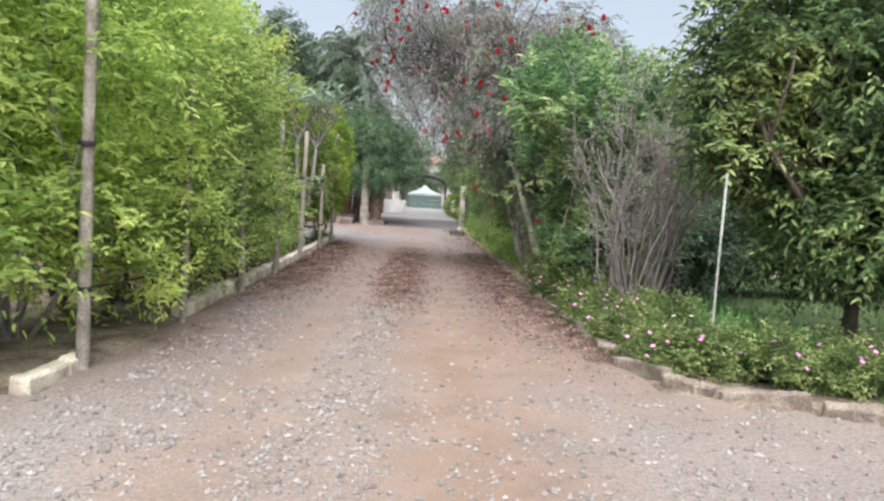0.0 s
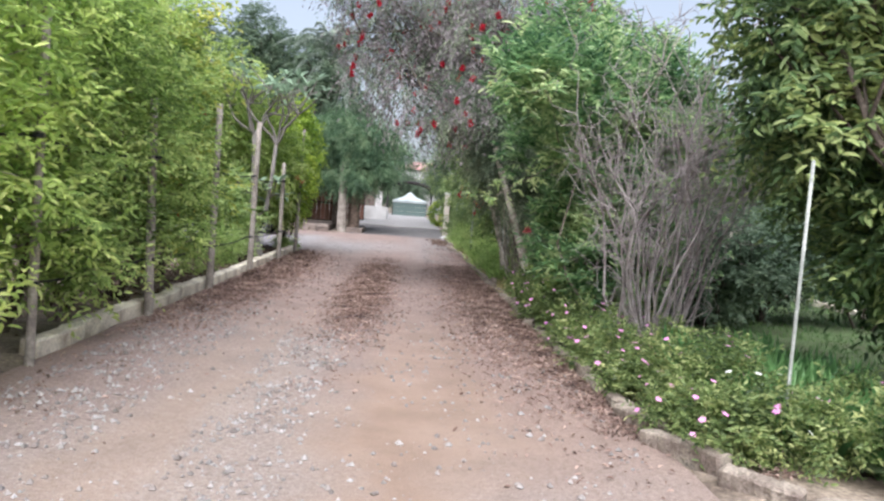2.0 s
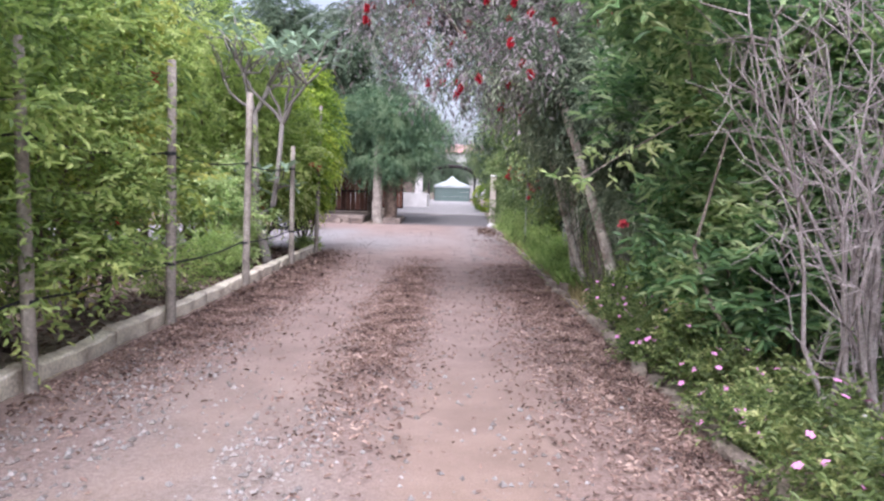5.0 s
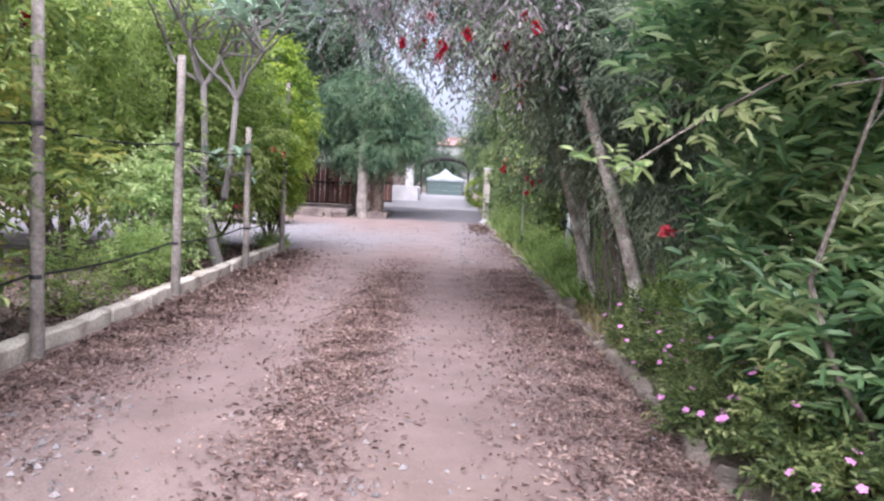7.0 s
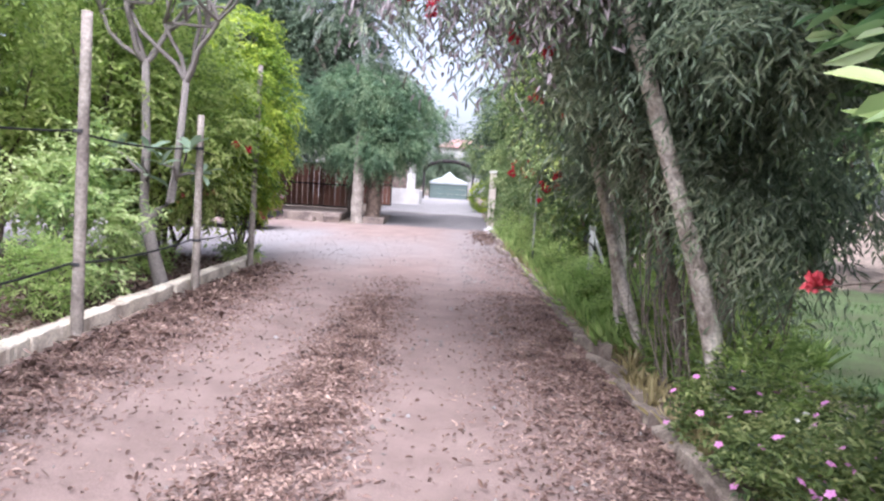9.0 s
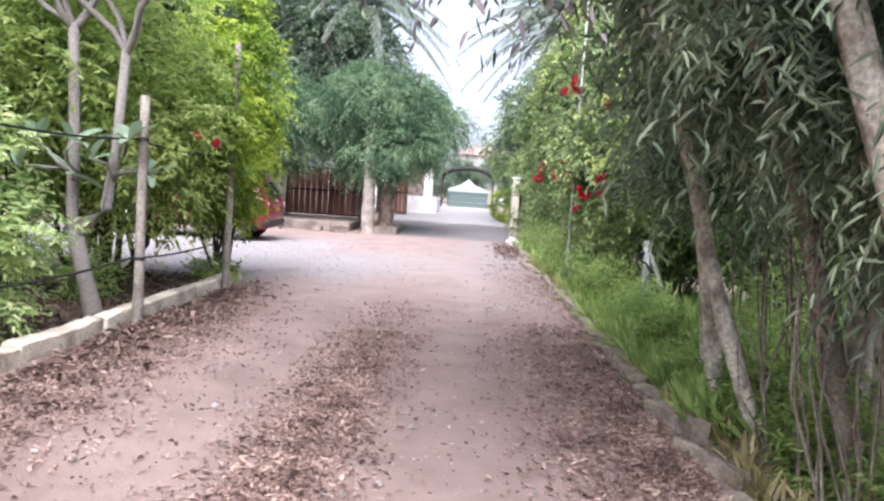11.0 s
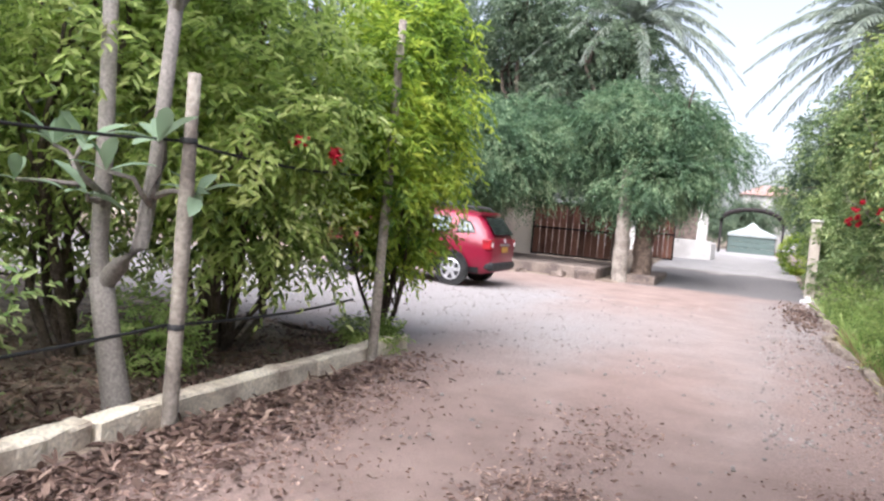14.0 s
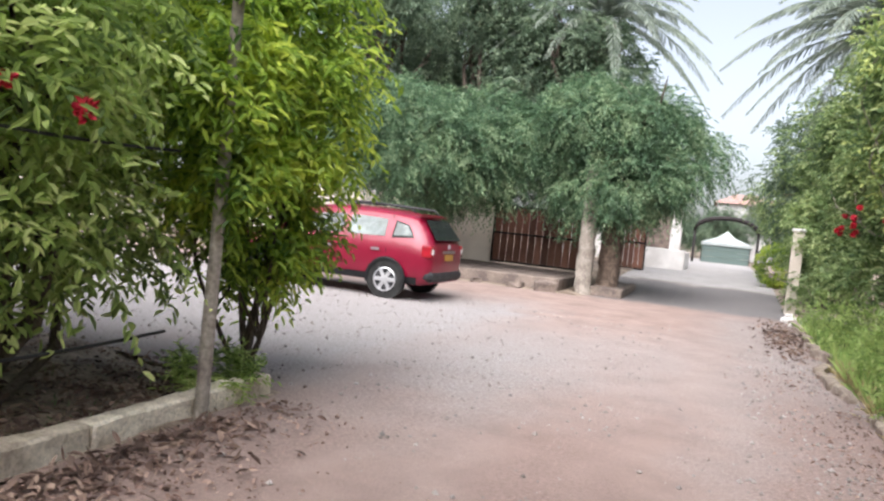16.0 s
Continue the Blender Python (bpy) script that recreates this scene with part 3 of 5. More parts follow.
for i, y in enumerate((4.9, 5.9, 7.0, 8.2, 9.5, 11.0, 12.4, 13.9)):
    rng = np.random.default_rng(100 + i)
    h = 5.6 - 0.12 * i
    near = (0.0, 0.0, -0.1, -0.4, -0.4, -0.35, -0.3, -0.1)[i]
    low = (0.8, 0.75, 0.6, 0.4, 0.45, 0.55, 0.6, 0.6)[i]
    clumps = [(rng.uniform(-0.5, 0.1) - near, rng.uniform(-0.4, 0.4), z, rng.uniform(0.7, 0.95), rng.uniform(0.75, 1.0), rng.uniform(0.55, 0.75)) for z in (1.0, 1.7, 2.4, 3.0)]
    upper = [(rng.uniform(-0.5, 0.2) - near, rng.uniform(-0.5, 0.5), z, rng.uniform(0.6, 0.95), rng.uniform(0.7, 1.0), rng.uniform(0.5, 0.7)) for z in (3.6, 4.2, h - 0.7)]
    if i > 1:
        clumps += [(rng.uniform(0.7, 1.05), rng.uniform(-0.6, 0.6), z, rng.uniform(0.3, 0.5), rng.uniform(0.4, 0.6), 0.3) for z in ((0.8, 1.3, 1.8, 2.4, 3.0) if i < 6 else (1.5, 2.2, 2.9))]
        upper += [(rng.uniform(0.6, 0.9), rng.uniform(-0.6, 0.6), 3.7, 0.45, 0.5, 0.4)]
    tips = [(rng.uniform(-0.7, 0.4), rng.uniform(-0.7, 0.7), rng.uniform(2.0, h - 0.3)) for _ in range(12)]
    leaf, width, n = ((0.095, 0.038, 1050), (0.088, 0.032, 1250), (0.125, 0.052, 760))[0 if i < 4 else 1 if i < 7 else 2]
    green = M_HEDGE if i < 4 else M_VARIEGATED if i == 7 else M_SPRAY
    lab = "tall yellow-green hedge shrub with thin bare stems" if i < 4 else "tall shrub with yellow variegated leaves and red flowers" if i == 7 else "tall mid-green hedge shrub with layered leafy sprays"
    sh = shrub("hedge_shrub", -3.75, y, clumps, tips, n, 10, 0.42, leaf, width, green, M_DRYTWIG if i < 3 else M_BARK, lab, "shrub", "tall hedge along the drive", 100 + i, 0.024, droop=0.12, shell=0.25, gap=-0.12, gapsize=0.75, low=low)
    # shrubs 4 to 6: sunlight up here is put into the paler hedge leaf
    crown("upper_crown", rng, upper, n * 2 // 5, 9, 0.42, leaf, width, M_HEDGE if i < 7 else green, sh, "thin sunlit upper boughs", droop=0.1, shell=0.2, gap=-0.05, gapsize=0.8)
    if 1 < i < 7:
        sprays = [(rng.uniform(1.05, 1.4), rng.uniform(-0.75, 0.75), z + rng.uniform(-0.2, 0.2), 0.3, 0.38, 0.16) for z in (0.75, 1.1, 1.5, 1.9, 2.4, 2.9)]
        for c in sprays:
            part("bough", tubes("bough", [limb(rng, (0.4, c[1] * 0.7, c[2] - 0.1), c[:3], 0.012, 0.004, 5, 0.08)], 5), M_BARK, sh, "thin arching bough")
        crown("spray", rng, sprays, 150, 9, 0.3, 0.085, 0.034, M_HEDGE if i < 4 else M_SPRAY, sh, "layered leafy sprays over the kerb", droop=0.1, shell=0.2, gap=-0.6)
    if i > 2:
        part("trunk", tubes("trunk", [limb(rng, (0.3, k * 0.16 - 0.1, -0.1), (0.1 + 0.25 * k, 0.35 * k - 0.3, 1.5), 0.055, 0.035, 6, 0.08) for k in (0, 1)], 8, 0.1, i), M_DARKBARK, sh, "dark crooked trunk")
    for k in range(4 if i == 7 else 0):
        part("flower", big_flower(20 + k), M_RED, sh, "red flower").matrix_local = pose(0.55 + 0.08 * k, -0.5 + 0.33 * k, (2.4, 1.1, 2.0, 2.7)[k], 60, 20 * k, 40)
for i, (x, y, h) in enumerate(((-6.4, 16.4, 5.2), (-5.0, 18.8, 5.0), (-4.6, 20.9, 5.0), (-3.9, 22.0, 4.6), (-4.9, 23.0, 4.8))):
    rng = np.random.default_rng(130 + i)
    clumps = [(rng.uniform(-0.5, 0.5), rng.uniform(-0.5, 0.5), z, rng.uniform(0.8, 1.1), rng.uniform(0.8, 1.1), 0.7) for z in np.arange(1.4, h - 0.4, 0.6)]
    tips = [(rng.uniform(-0.7, 0.7), rng.uniform(-0.7, 0.7), rng.uniform(1.8, h - 0.3)) for _ in range(7)]
    if i == 3:
        clumps += [(0.95, -0.9, 1.95, 0.6, 0.6, 0.5), (1.05, -0.5, 2.5, 0.6, 0.6, 0.5), (0.8, -0.9, 1.4, 0.45, 0.5, 0.35), (0.8, -0.7, 3.1, 0.6, 0.6, 0.5)]
        tips += [(0.95, -0.8, 2.2), (0.8, -0.7, 2.9)]
    sh = shrub("garden_shrub", x, y, clumps, tips, 1800, 9, 0.34, 0.1, 0.036, M_GARDEN, M_DARKBARK, "mid-green garden shrub with several dark stems", "shrub", "shrubs behind the kerb", 130 + i, 0.045, droop=0.35, shell=0.4, gap=-0.3, low=0.9)
    for k, c in enumerate(((1.5, -1.12, 1.94), (1.55, -0.72, 1.9)) if i == 3 else ()):
        ob = part("flower", big_flower(k), M_RED, sh, "red flower")
        ob.matrix_local = pose(*c, 60, 20 * k, 40)
rng = np.random.default_rng(150)
shrub("lime_green_shrub", -3.15, 23.9, [(0, 0, z, r, r, 0.6) for z, r in ((1.3, 0.5), (1.6, 0.68), (2.1, 0.82), (2.7, 0.88), (3.3, 0.78), (3.8, 0.55))] + [(0.4, -0.95, 1.75, 0.35, 0.35, 0.3), (0.45, -1.05, 2.3, 0.38, 0.35, 0.35), (0.3, -1.1, 2.9, 0.4, 0.4, 0.4)], [(rng.uniform(-0.5, 0.5), rng.uniform(-0.5, 0.5), rng.uniform(1.5, 3.4)) for _ in range(9)], 3400, 8, 0.26, 0.1, 0.034, M_LIME, M_DARKBARK, "bright lime-green leafy shrub at the corner of the bed", "shrub", seed=150, r0=0.024, droop=0.4, shell=0.45, gap=-0.35, low=0.85)

rng = np.random.default_rng(155)
shrub("young_shrub", -3.4, 18.5, [(0, 0, 0.55, 0.5, 0.55, 0.4), (0.1, 0.25, 1.0, 0.5, 0.5, 0.4), (-0.15, -0.25, 1.3, 0.45, 0.5, 0.35), (0.05, 0.1, 1.65, 0.32, 0.35, 0.3)], [(rng.uniform(-0.4, 0.4), rng.uniform(-0.4, 0.4), rng.uniform(0.9, 1.7)) for _ in range(7)], 620, 8, 0.26, 0.085, 0.03, M_YOUNG, M_BARK, "young light-green shrub growing behind the kerb", "shrub", seed=155, r0=0.014, droop=0.2, shell=0.25, gap=-0.25, gapsize=0.5, low=0.15)

# frangipani with thick bare limbs and large leaves
rng = np.random.default_rng(160)
frangi = thing("frangipani_tree", -3.1, 19.95, 0, "grey frangipani tree with thick bare limbs and few large leaves", "tree")
limbs = [[(0.08, 0, -0.1, 0.118), (0.05, 0, 0.1, 0.094), (-0.06, 0, 0.5, 0.082), (-0.16, 0, 0.9, 0.08)],
         [(-0.15, 0, 0.84, 0.065), (-0.19, 0, 1.1, 0.058), (-0.17, -0.02, 1.8, 0.053), (-0.2, -0.03, 2.9, 0.048)],
         [(-0.15, 0, 0.84, 0.066), (0.0, 0, 1.0, 0.06), (0.14, 0.02, 1.14, 0.056), (0.22, 0.03, 1.7, 0.048), (0.3, 0.03, 2.7, 0.044)]]
TIPS = []
for a in ((-0.2, -0.03, 2.85), (0.3, 0.03, 2.65)):
    for k in range(5):
        c = np.array(a) + [(k - 2) * 0.25 + rng.normal() * 0.1, rng.normal() * 0.35, rng.uniform(0.45, 1.0)]
        limbs.append(limb(rng, a, c, 0.034, 0.024, 5, 0.08))
        for _ in range(4):
            e = c + [*rng.normal(size=2) * 0.42, rng.uniform(0.2, 0.9)]
            limbs.append(limb(rng, c, e, 0.021, 0.013, 4, 0.15))
            TIPS.append(e)
for e in ((-0.55, -0.1, 1.75), (-0.5, -0.4, 1.5), (0.0, -0.35, 1.75), (0.45, -0.2, 1.8), (0.15, -0.3, 1.6), (0.5, 0.1, 1.5), (-0.05, -0.25, 1.45)):
    limbs.append(limb(rng, (-0.17 if e[0] < 0.1 else 0.22, 0, 1.45), e, 0.022, 0.013, 5, 0.2))
    TIPS.append(np.array(e))
part("trunk", tubes("trunk", limbs, 10, 0.05, 3), M_FRANGIBARK, frangi)


def big_leaf(L, W):
    bm = bmesh.new()
    rows = []
    for s, w in ((0, 0.06), (0.2, 0.55), (0.5, 1.0), (0.75, 0.9), (0.92, 0.45), (1, 0.05)):
        z = 0.1 * L * math.sin(s * 2.2) - 0.12 * L * s * s
        rows.append([bm.verts.new((s * L, k * w * W / 2, z + abs(k) * w * W * 0.12)) for k in (-1, 0, 1)])
    for a, b in zip(rows, rows[1:]):
        for k in (0, 1):
            bm.faces.new((a[k], b[k], b[k + 1], a[k + 1]))
    for f in bm.faces:
        f.smooth = True
    me = bpy.data.meshes.new("leaf")
    bm.to_mesh(me)
    bm.free()
    return me


FRLEAF = [big_leaf(0.3, 0.1), big_leaf(0.23, 0.085)]
for e in TIPS:
    n = int(rng.integers(4, 9))
    for k in range(n):
        ob = part("leaf", FRLEAF[k % 2], M_FRANGI, frangi)
        ob.matrix_local = pose(*e, rng.normal() * 15, -rng.uniform(-25, 55), k * 360 / n + rng.uniform(0, 50))


def tree(name, x, y, trunk_h, trunk_r, clumps, n, per, sprig, leaf, width, material, bark, label, group="", seed=0, lean=(0, 0), z=0.0, **kw):
    rng = np.random.default_rng(seed)
    base = thing(name, x, y, z, label, "tree", group)
    top = np.array((lean[0], lean[1], trunk_h))
    paths = [limb(rng, (0, 0, -0.1), top, trunk_r * 1.15, trunk_r * 0.7, 7, 0.06)]
    for c in clumps:
        end = np.array(c[:3]) + [0, 0, c[5] * 0.3]
        m = limb(rng, top * rng.uniform(0.8, 1.0), end, trunk_r * 0.5, trunk_r * 0.1, 6, 0.15)
        paths.append(m)
        for _ in range(2):
            e = end + rng.normal(size=3) * np.array(c[3:]) * 0.35
            paths.append(limb(rng, m[3, :3], e, trunk_r * 0.22, trunk_r * 0.06, 5, 0.15))
    part("trunk", tubes("trunk", paths, 9, 0.08, seed), bark, base)
    crown("crown", rng, clumps, n, per, sprig, leaf, width, material, base, **kw)
    return base


def ball_clumps(seed, n, cx, cy, cz, rx, ry, rz, r):
    rng = np.random.default_rng(seed)
    d = unit(rng.normal(size=(n, 3))) * rng.uniform(0.3, 1.0, (n, 1)) ** 0.5
    return [(cx + q[0] * rx, cy + q[1] * ry, cz + q[2] * rz, r * s, r * s, r * s * 0.8) for q, s in zip(d, rng.uniform(0.7, 1.2, n))]


for i, (x, y, h) in enumerate(((-18, 5, 7), (-16, 10.5, 6.5), (-8.8, 17.0, 6.5), (-13.5, 19, 8), (-14, 12, 8), (-19, 27.0, 8), (-8.0, 22.0, 5.5), (-22, 33, 9))):
    tree("garden_tree", x, y, h * 0.35, 0.15, ball_clumps(200 + i, 14, 0, 0, h * 0.6, 2.0, 2.0, h * 0.33, 1.1), 3000, 8, 0.45, 0.15, 0.055, M_DARK if i % 2 else M_SHRUB, M_DARKBARK, "dark-leaved garden tree behind the hedge", "trees behind the hedge", 200 + i, droop=0.3, gap=-0.3, gapsize=1.2)

# ---- planting east of the drive ----
tree("broad_leaved_tree", 4.7, 7.9, 1.5, 0.08, [(*c[:3], *c[3:]) for c in ball_clumps(300, 38, -0.1, 0.2, 2.95, 1.15, 1.4, 2.0, 0.68)] + [(-1.55, 0.0, 3.0, 0.5, 0.5, 0.5), (-1.5, -0.3, 3.7, 0.55, 0.5, 0.5), (-1.3, 0.3, 4.4, 0.6, 0.6, 0.55), (-1.35, -0.2, 2.3, 0.4, 0.45, 0.4)], 9500, 8, 0.3, 0.105, 0.038, M_BROAD, M_DARKBARK, "dense broad-leaved tree with dark glossy leaves over the lawn", seed=300, droop=0.25, shell=0.4, gap=-0.25, low=0.85)
rng = np.random.default_rng(310)
bare = thing("bare_shrub", 3.12, 10.3, 0, "leafless shrub of tangled grey-brown twigs", "shrub")
for _ in range(30):
    twigs = []
    a = rng.uniform(0, 6.28)
    tip = np.array((math.cos(a) * rng.uniform(0.2, 1.15), math.sin(a) * rng.uniform(0.3, 1.2), rng.uniform(1.7, 3.6)))
    m = limb(rng, (math.cos(a) * 0.1, math.sin(a) * 0.1, -0.03), tip, 0.021, 0.004, 7, 0.12)
    twigs.append(m)
    for _ in range(9):
        k = int(rng.integers(2, 7))
        e = m[k, :3] + unit(tip + rng.normal(size=3) * 0.9) * rng.uniform(0.3, 0.8)
        q = limb(rng, m[k, :3], e, 0.0065, 0.003, 4, 0.2)
        twigs.append(q)
        for _ in range(4):
            twigs.append(limb(rng, q[2, :3], q[2, :3] + unit(rng.normal(size=3) + [0, 0, 0.3]) * rng.uniform(0.15, 0.4), 0.0038, 0.002, 3, 0.2))
    part("stem", tubes("stem", twigs, 5, 0.1, 4), M_DRYTWIG, bare)
crown("dead_leaves", rng, [(0, 0, 2.0, 0.9, 1.0, 1.3)], 160, 4, 0.2, 0.04, 0.015, M_CAPSULE, bare, shell=0.2)

rng = np.random.default_rng(320)
OVERHANG = [(-1.0, -0.9, 3.0, 0.55, 0.5, 0.4), (-1.5, -1.1, 2.95, 0.4, 0.4, 0.28), (-0.8, 0.0, 3.6, 0.6, 0.6, 0.5), (-1.0, 0.5, 2.25, 0.4, 0.4, 0.3)]
shrub("oleander_shrub", 3.0, 11.9, ball_clumps(320, 22, 0.15, 0.1, 2.1, 0.85, 0.85, 1.6, 0.5) + [(-0.3, -0.2, 1.0, 0.5, 0.5, 0.45), (-0.4, 0.2, 1.6, 0.5, 0.5, 0.4), (0.3, -0.5, 0.9, 0.5, 0.5, 0.4)] + OVERHANG, [(rng.uniform(-0.7, 0.8), rng.uniform(-0.7, 0.8), rng.uniform(1.5, 4.0)) for _ in range(9)] + [(-1.1, -0.8, 2.95), (-0.75, 0.4, 2.3)], 5200, 9, 0.28, 0.125, 0.036, M_OLEANDER, M_BARK, "large green oleander shrub leaning over the flower bed", "shrub", "oleanders", seed=320, r0=0.022, forks=0, droop=-0.1, shell=0.4, gap=-0.4, low=0.5)
shrub("oleander_shrub", 3.6, 14.0, ball_clumps(321, 12, 0.0, 0.0, 3.1, 0.9, 0.9, 1.0, 0.55), [(rng.uniform(-0.6, 0.6), rng.uniform(-0.6, 0.6), rng.uniform(2.4, 3.8)) for _ in range(5)], 1900, 9, 0.3, 0.13, 0.036, M_OLEANDER, M_BARK, "green oleander shrub with bare lower stems", "shrub", "oleanders", seed=321, r0=0.02, forks=0, droop=0.0, shell=0.4, gap=-0.35, low=1.5)

# hanging bough of the oleander, and its one low flower
olean = bpy.data.objects["oleander_shrub"]
bough = limb(rng, (-0.3, -0.2, 2.4), (-1.75, -0.62, 1.58), 0.009, 0.004, 7, 0.03)
part("bough", tubes("bough", [bough], 6), M_BARK, olean, "thin hanging bough")
crown("bough_leaves", rng, [(*(bough[k, :3] + [0, 0, 0.02]), 0.1, 0.1, 0.08) for k in (2, 3, 4, 5, 6)], 24, 7, 0.14, 0.085, 0.028, M_YOUNG, olean, "pale young leaves", droop=0.1, shell=0.1, gap=-9)
bough = limb(rng, (-0.4, 0.3, 1.5), (-0.87, 1.56, 1.22), 0.008, 0.004, 5, 0.05)
part("bough", tubes("bough", [bough], 6), M_BARK, olean)
for k in range(2):
    part("flower", big_flower(5 + k), M_PINKRED, olean, "pinkish-red flower").matrix_local = pose(-0.87 + 0.03 * k, 1.56, 1.24, 70, 0, 40 * k) @ Matrix.Scale(0.7, 4)

# weeping bottlebrush over the drive
rng = np.random.default_rng(330)
brush = thing("bottlebrush_tree", 2.3, 16.4, 0, "weeping bottlebrush with leaning pale trunks and red flowers", "tree")
ROOTS = [((0.4, 0.0), (-0.75, -0.2, 3.1), 0.06), ((0.15, 1.5), (-0.5, 1.4, 3.2), 0.065), ((0.3, -1.0), (-0.6, -1.0, 2.8), 0.08), ((0.5, 0.4), (0.4, 0.4, 3.4), 0.08), ((0.3, 0.9), (-0.6, 1.0, 2.9), 0.06), ((0.55, -0.3), (0.3, -0.5, 3.3), 0.08), ((0.35, 2.3), (-0.15, 2.0, 3.1), 0.07), ((0.45, 0.1), (-0.2, -0.5, 3.4), 0.05), ((0.5, 0.3), (-0.5, 0.3, 3.3), 0.05)]
CLUMPS = ball_clumps(331, 13, -0.3, 0.8, 5.0, 1.9, 2.0, 1.0, 0.8) + ball_clumps(332, 13, -2.1, 1.9, 5.4, 1.7, 2.0, 0.9, 0.8) + ball_clumps(335, 30, 0.2, -0.4, 2.9, 0.75, 1.5, 1.1, 0.42) + ball_clumps(336, 14, -0.3, -0.4, 2.85, 0.4, 1.0, 0.75, 0.36) + ball_clumps(338, 16, 0.35, 2.4, 2.7, 0.55, 0.9, 1.15, 0.45) + ball_clumps(339, 22, -0.3, 0.2, 2.75, 0.5, 1.1, 0.9, 0.38) + ball_clumps(341, 10, -0.8, -0.2, 3.6, 0.5, 0.9, 0.5, 0.42) + [(-1.1, -1.2, 3.35, 0.4, 0.45, 0.4), (-1.7, -0.8, 3.3, 0.35, 0.4, 0.45), (-2.2, -0.2, 3.6, 0.4, 0.4, 0.5), (-2.8, 0.4, 4.0, 0.45, 0.45, 0.5), (-1.5, -0.9, 2.95, 0.3, 0.35, 0.3), (-1.2, -0.5, 3.15, 0.35, 0.4, 0.35), (-1.9, 0.3, 3.2, 0.35, 0.4, 0.35), (-0.95, 0.3, 3.0, 0.35, 0.4, 0.35)]
for (rx, ry), tip, r in ROOTS:
    part("trunk", tubes("trunk", [limb(rng, (rx, ry, -0.1), tip, r, r * 0.65, 8, 0.025)], 10, 0.12, 6), M_BARK if ry in (0.0, 0.3) else M_PALEBARK, brush)
    for c in [CLUMPS[k] for k in rng.choice(26, 5, replace=False)]:
        m = limb(rng, tip, c[:3], r * 0.45, 0.012, 6, 0.06)
        paths = [m]
        for _ in range(2):
            paths.append(limb(rng, m[3, :3], np.array(c[:3]) + rng.normal(size=3) * 0.6, 0.02, 0.008, 5, 0.15))
        part("limb", tubes("limb", paths, 8, 0.1, 6), M_DARKBARK, brush, "dark crooked limb")
crown("shaded_crown", rng, ball_clumps(337, 24, 0.45, -0.65, 1.9, 0.4, 0.7, 1.1, 0.4), 1900, 9, 0.34, 0.085, 0.015, M_BRUSH, brush, "drooping twigs behind the trunks", droop=0.7, shell=0.2, gap=-0.4, low=0.5)
crown("crown", rng, CLUMPS, 5200, 10, 0.4, 0.105, 0.018, M_BRUSH, brush, droop=0.7, shell=0.3, gap=-0.1, low=1.75)
crown("seed_foliage", rng, CLUMPS[:26] + CLUMPS[-8:], 5200, 9, 0.38, 0.085, 0.024, M_CAPSULE, brush, "grey-purple twigs with old seed capsules", droop=0.7, shell=0.5, gap=-0.2)
crown("lower_crown", rng, CLUMPS[26:118], 5200, 10, 0.32, 0.085, 0.015, M_BRUSH, brush, "dark narrow-leaved lower boughs", droop=0.28, shell=0.2, gap=-0.3, low=1.75)
crown("side_crown", rng, ball_clumps(342, 18, 0.3, 2.7, 2.4, 0.4, 0.8, 1.1, 0.38), 1000, 10, 0.32, 0.1, 0.017, M_BRUSH, brush, "grey-green narrow-leaved side boughs", droop=0.25, shell=0.2, gap=-0.3, low=0.95)
for _ in range(46):
    a = rng.uniform(0, 6.28)
    shoot = [limb(rng, (math.cos(a) * 0.3 + 0.45, math.sin(a) * 0.9 + 0.2, -0.03), (math.cos(a) * 0.5 + 0.45, math.sin(a) * 1.3 + 0.2, rng.uniform(0.7, 2.2)), 0.011, 0.004, 5, 0.08)]
    part("sucker", tubes("sucker", shoot, 5, 0.1, 7), M_BARK, brush)


def brush_flower(seed):
    r = np.random.default_rng(seed)
    n = 120
    base = np.stack([np.zeros(n), np.zeros(n), -r.uniform(0, 0.1, n)], 1)
    way = r.normal(size=(n, 3)) * [1, 1, 0.35]
    return leaf_mesh("flower", base, way, r.normal(size=(n, 3)), 0.05, 0.013)


FLOWERS = [brush_flower(1), brush_flower(2)]
for k in range(170):
    c = CLUMPS[int(rng.integers(26))] if k < 154 else CLUMPS[-1 - k % 8]
    d = unit(rng.normal(size=3) + [-0.3, -0.9, -0.6])
    ob = part("flower", FLOWERS[k % 2], M_RED, brush, "red bottlebrush flower")
    ob.matrix_local = pose(*(np.array(c[:3]) + d * np.array(c[3:]) * 1.3), rng.normal() * 20, rng.normal() * 20, 0)

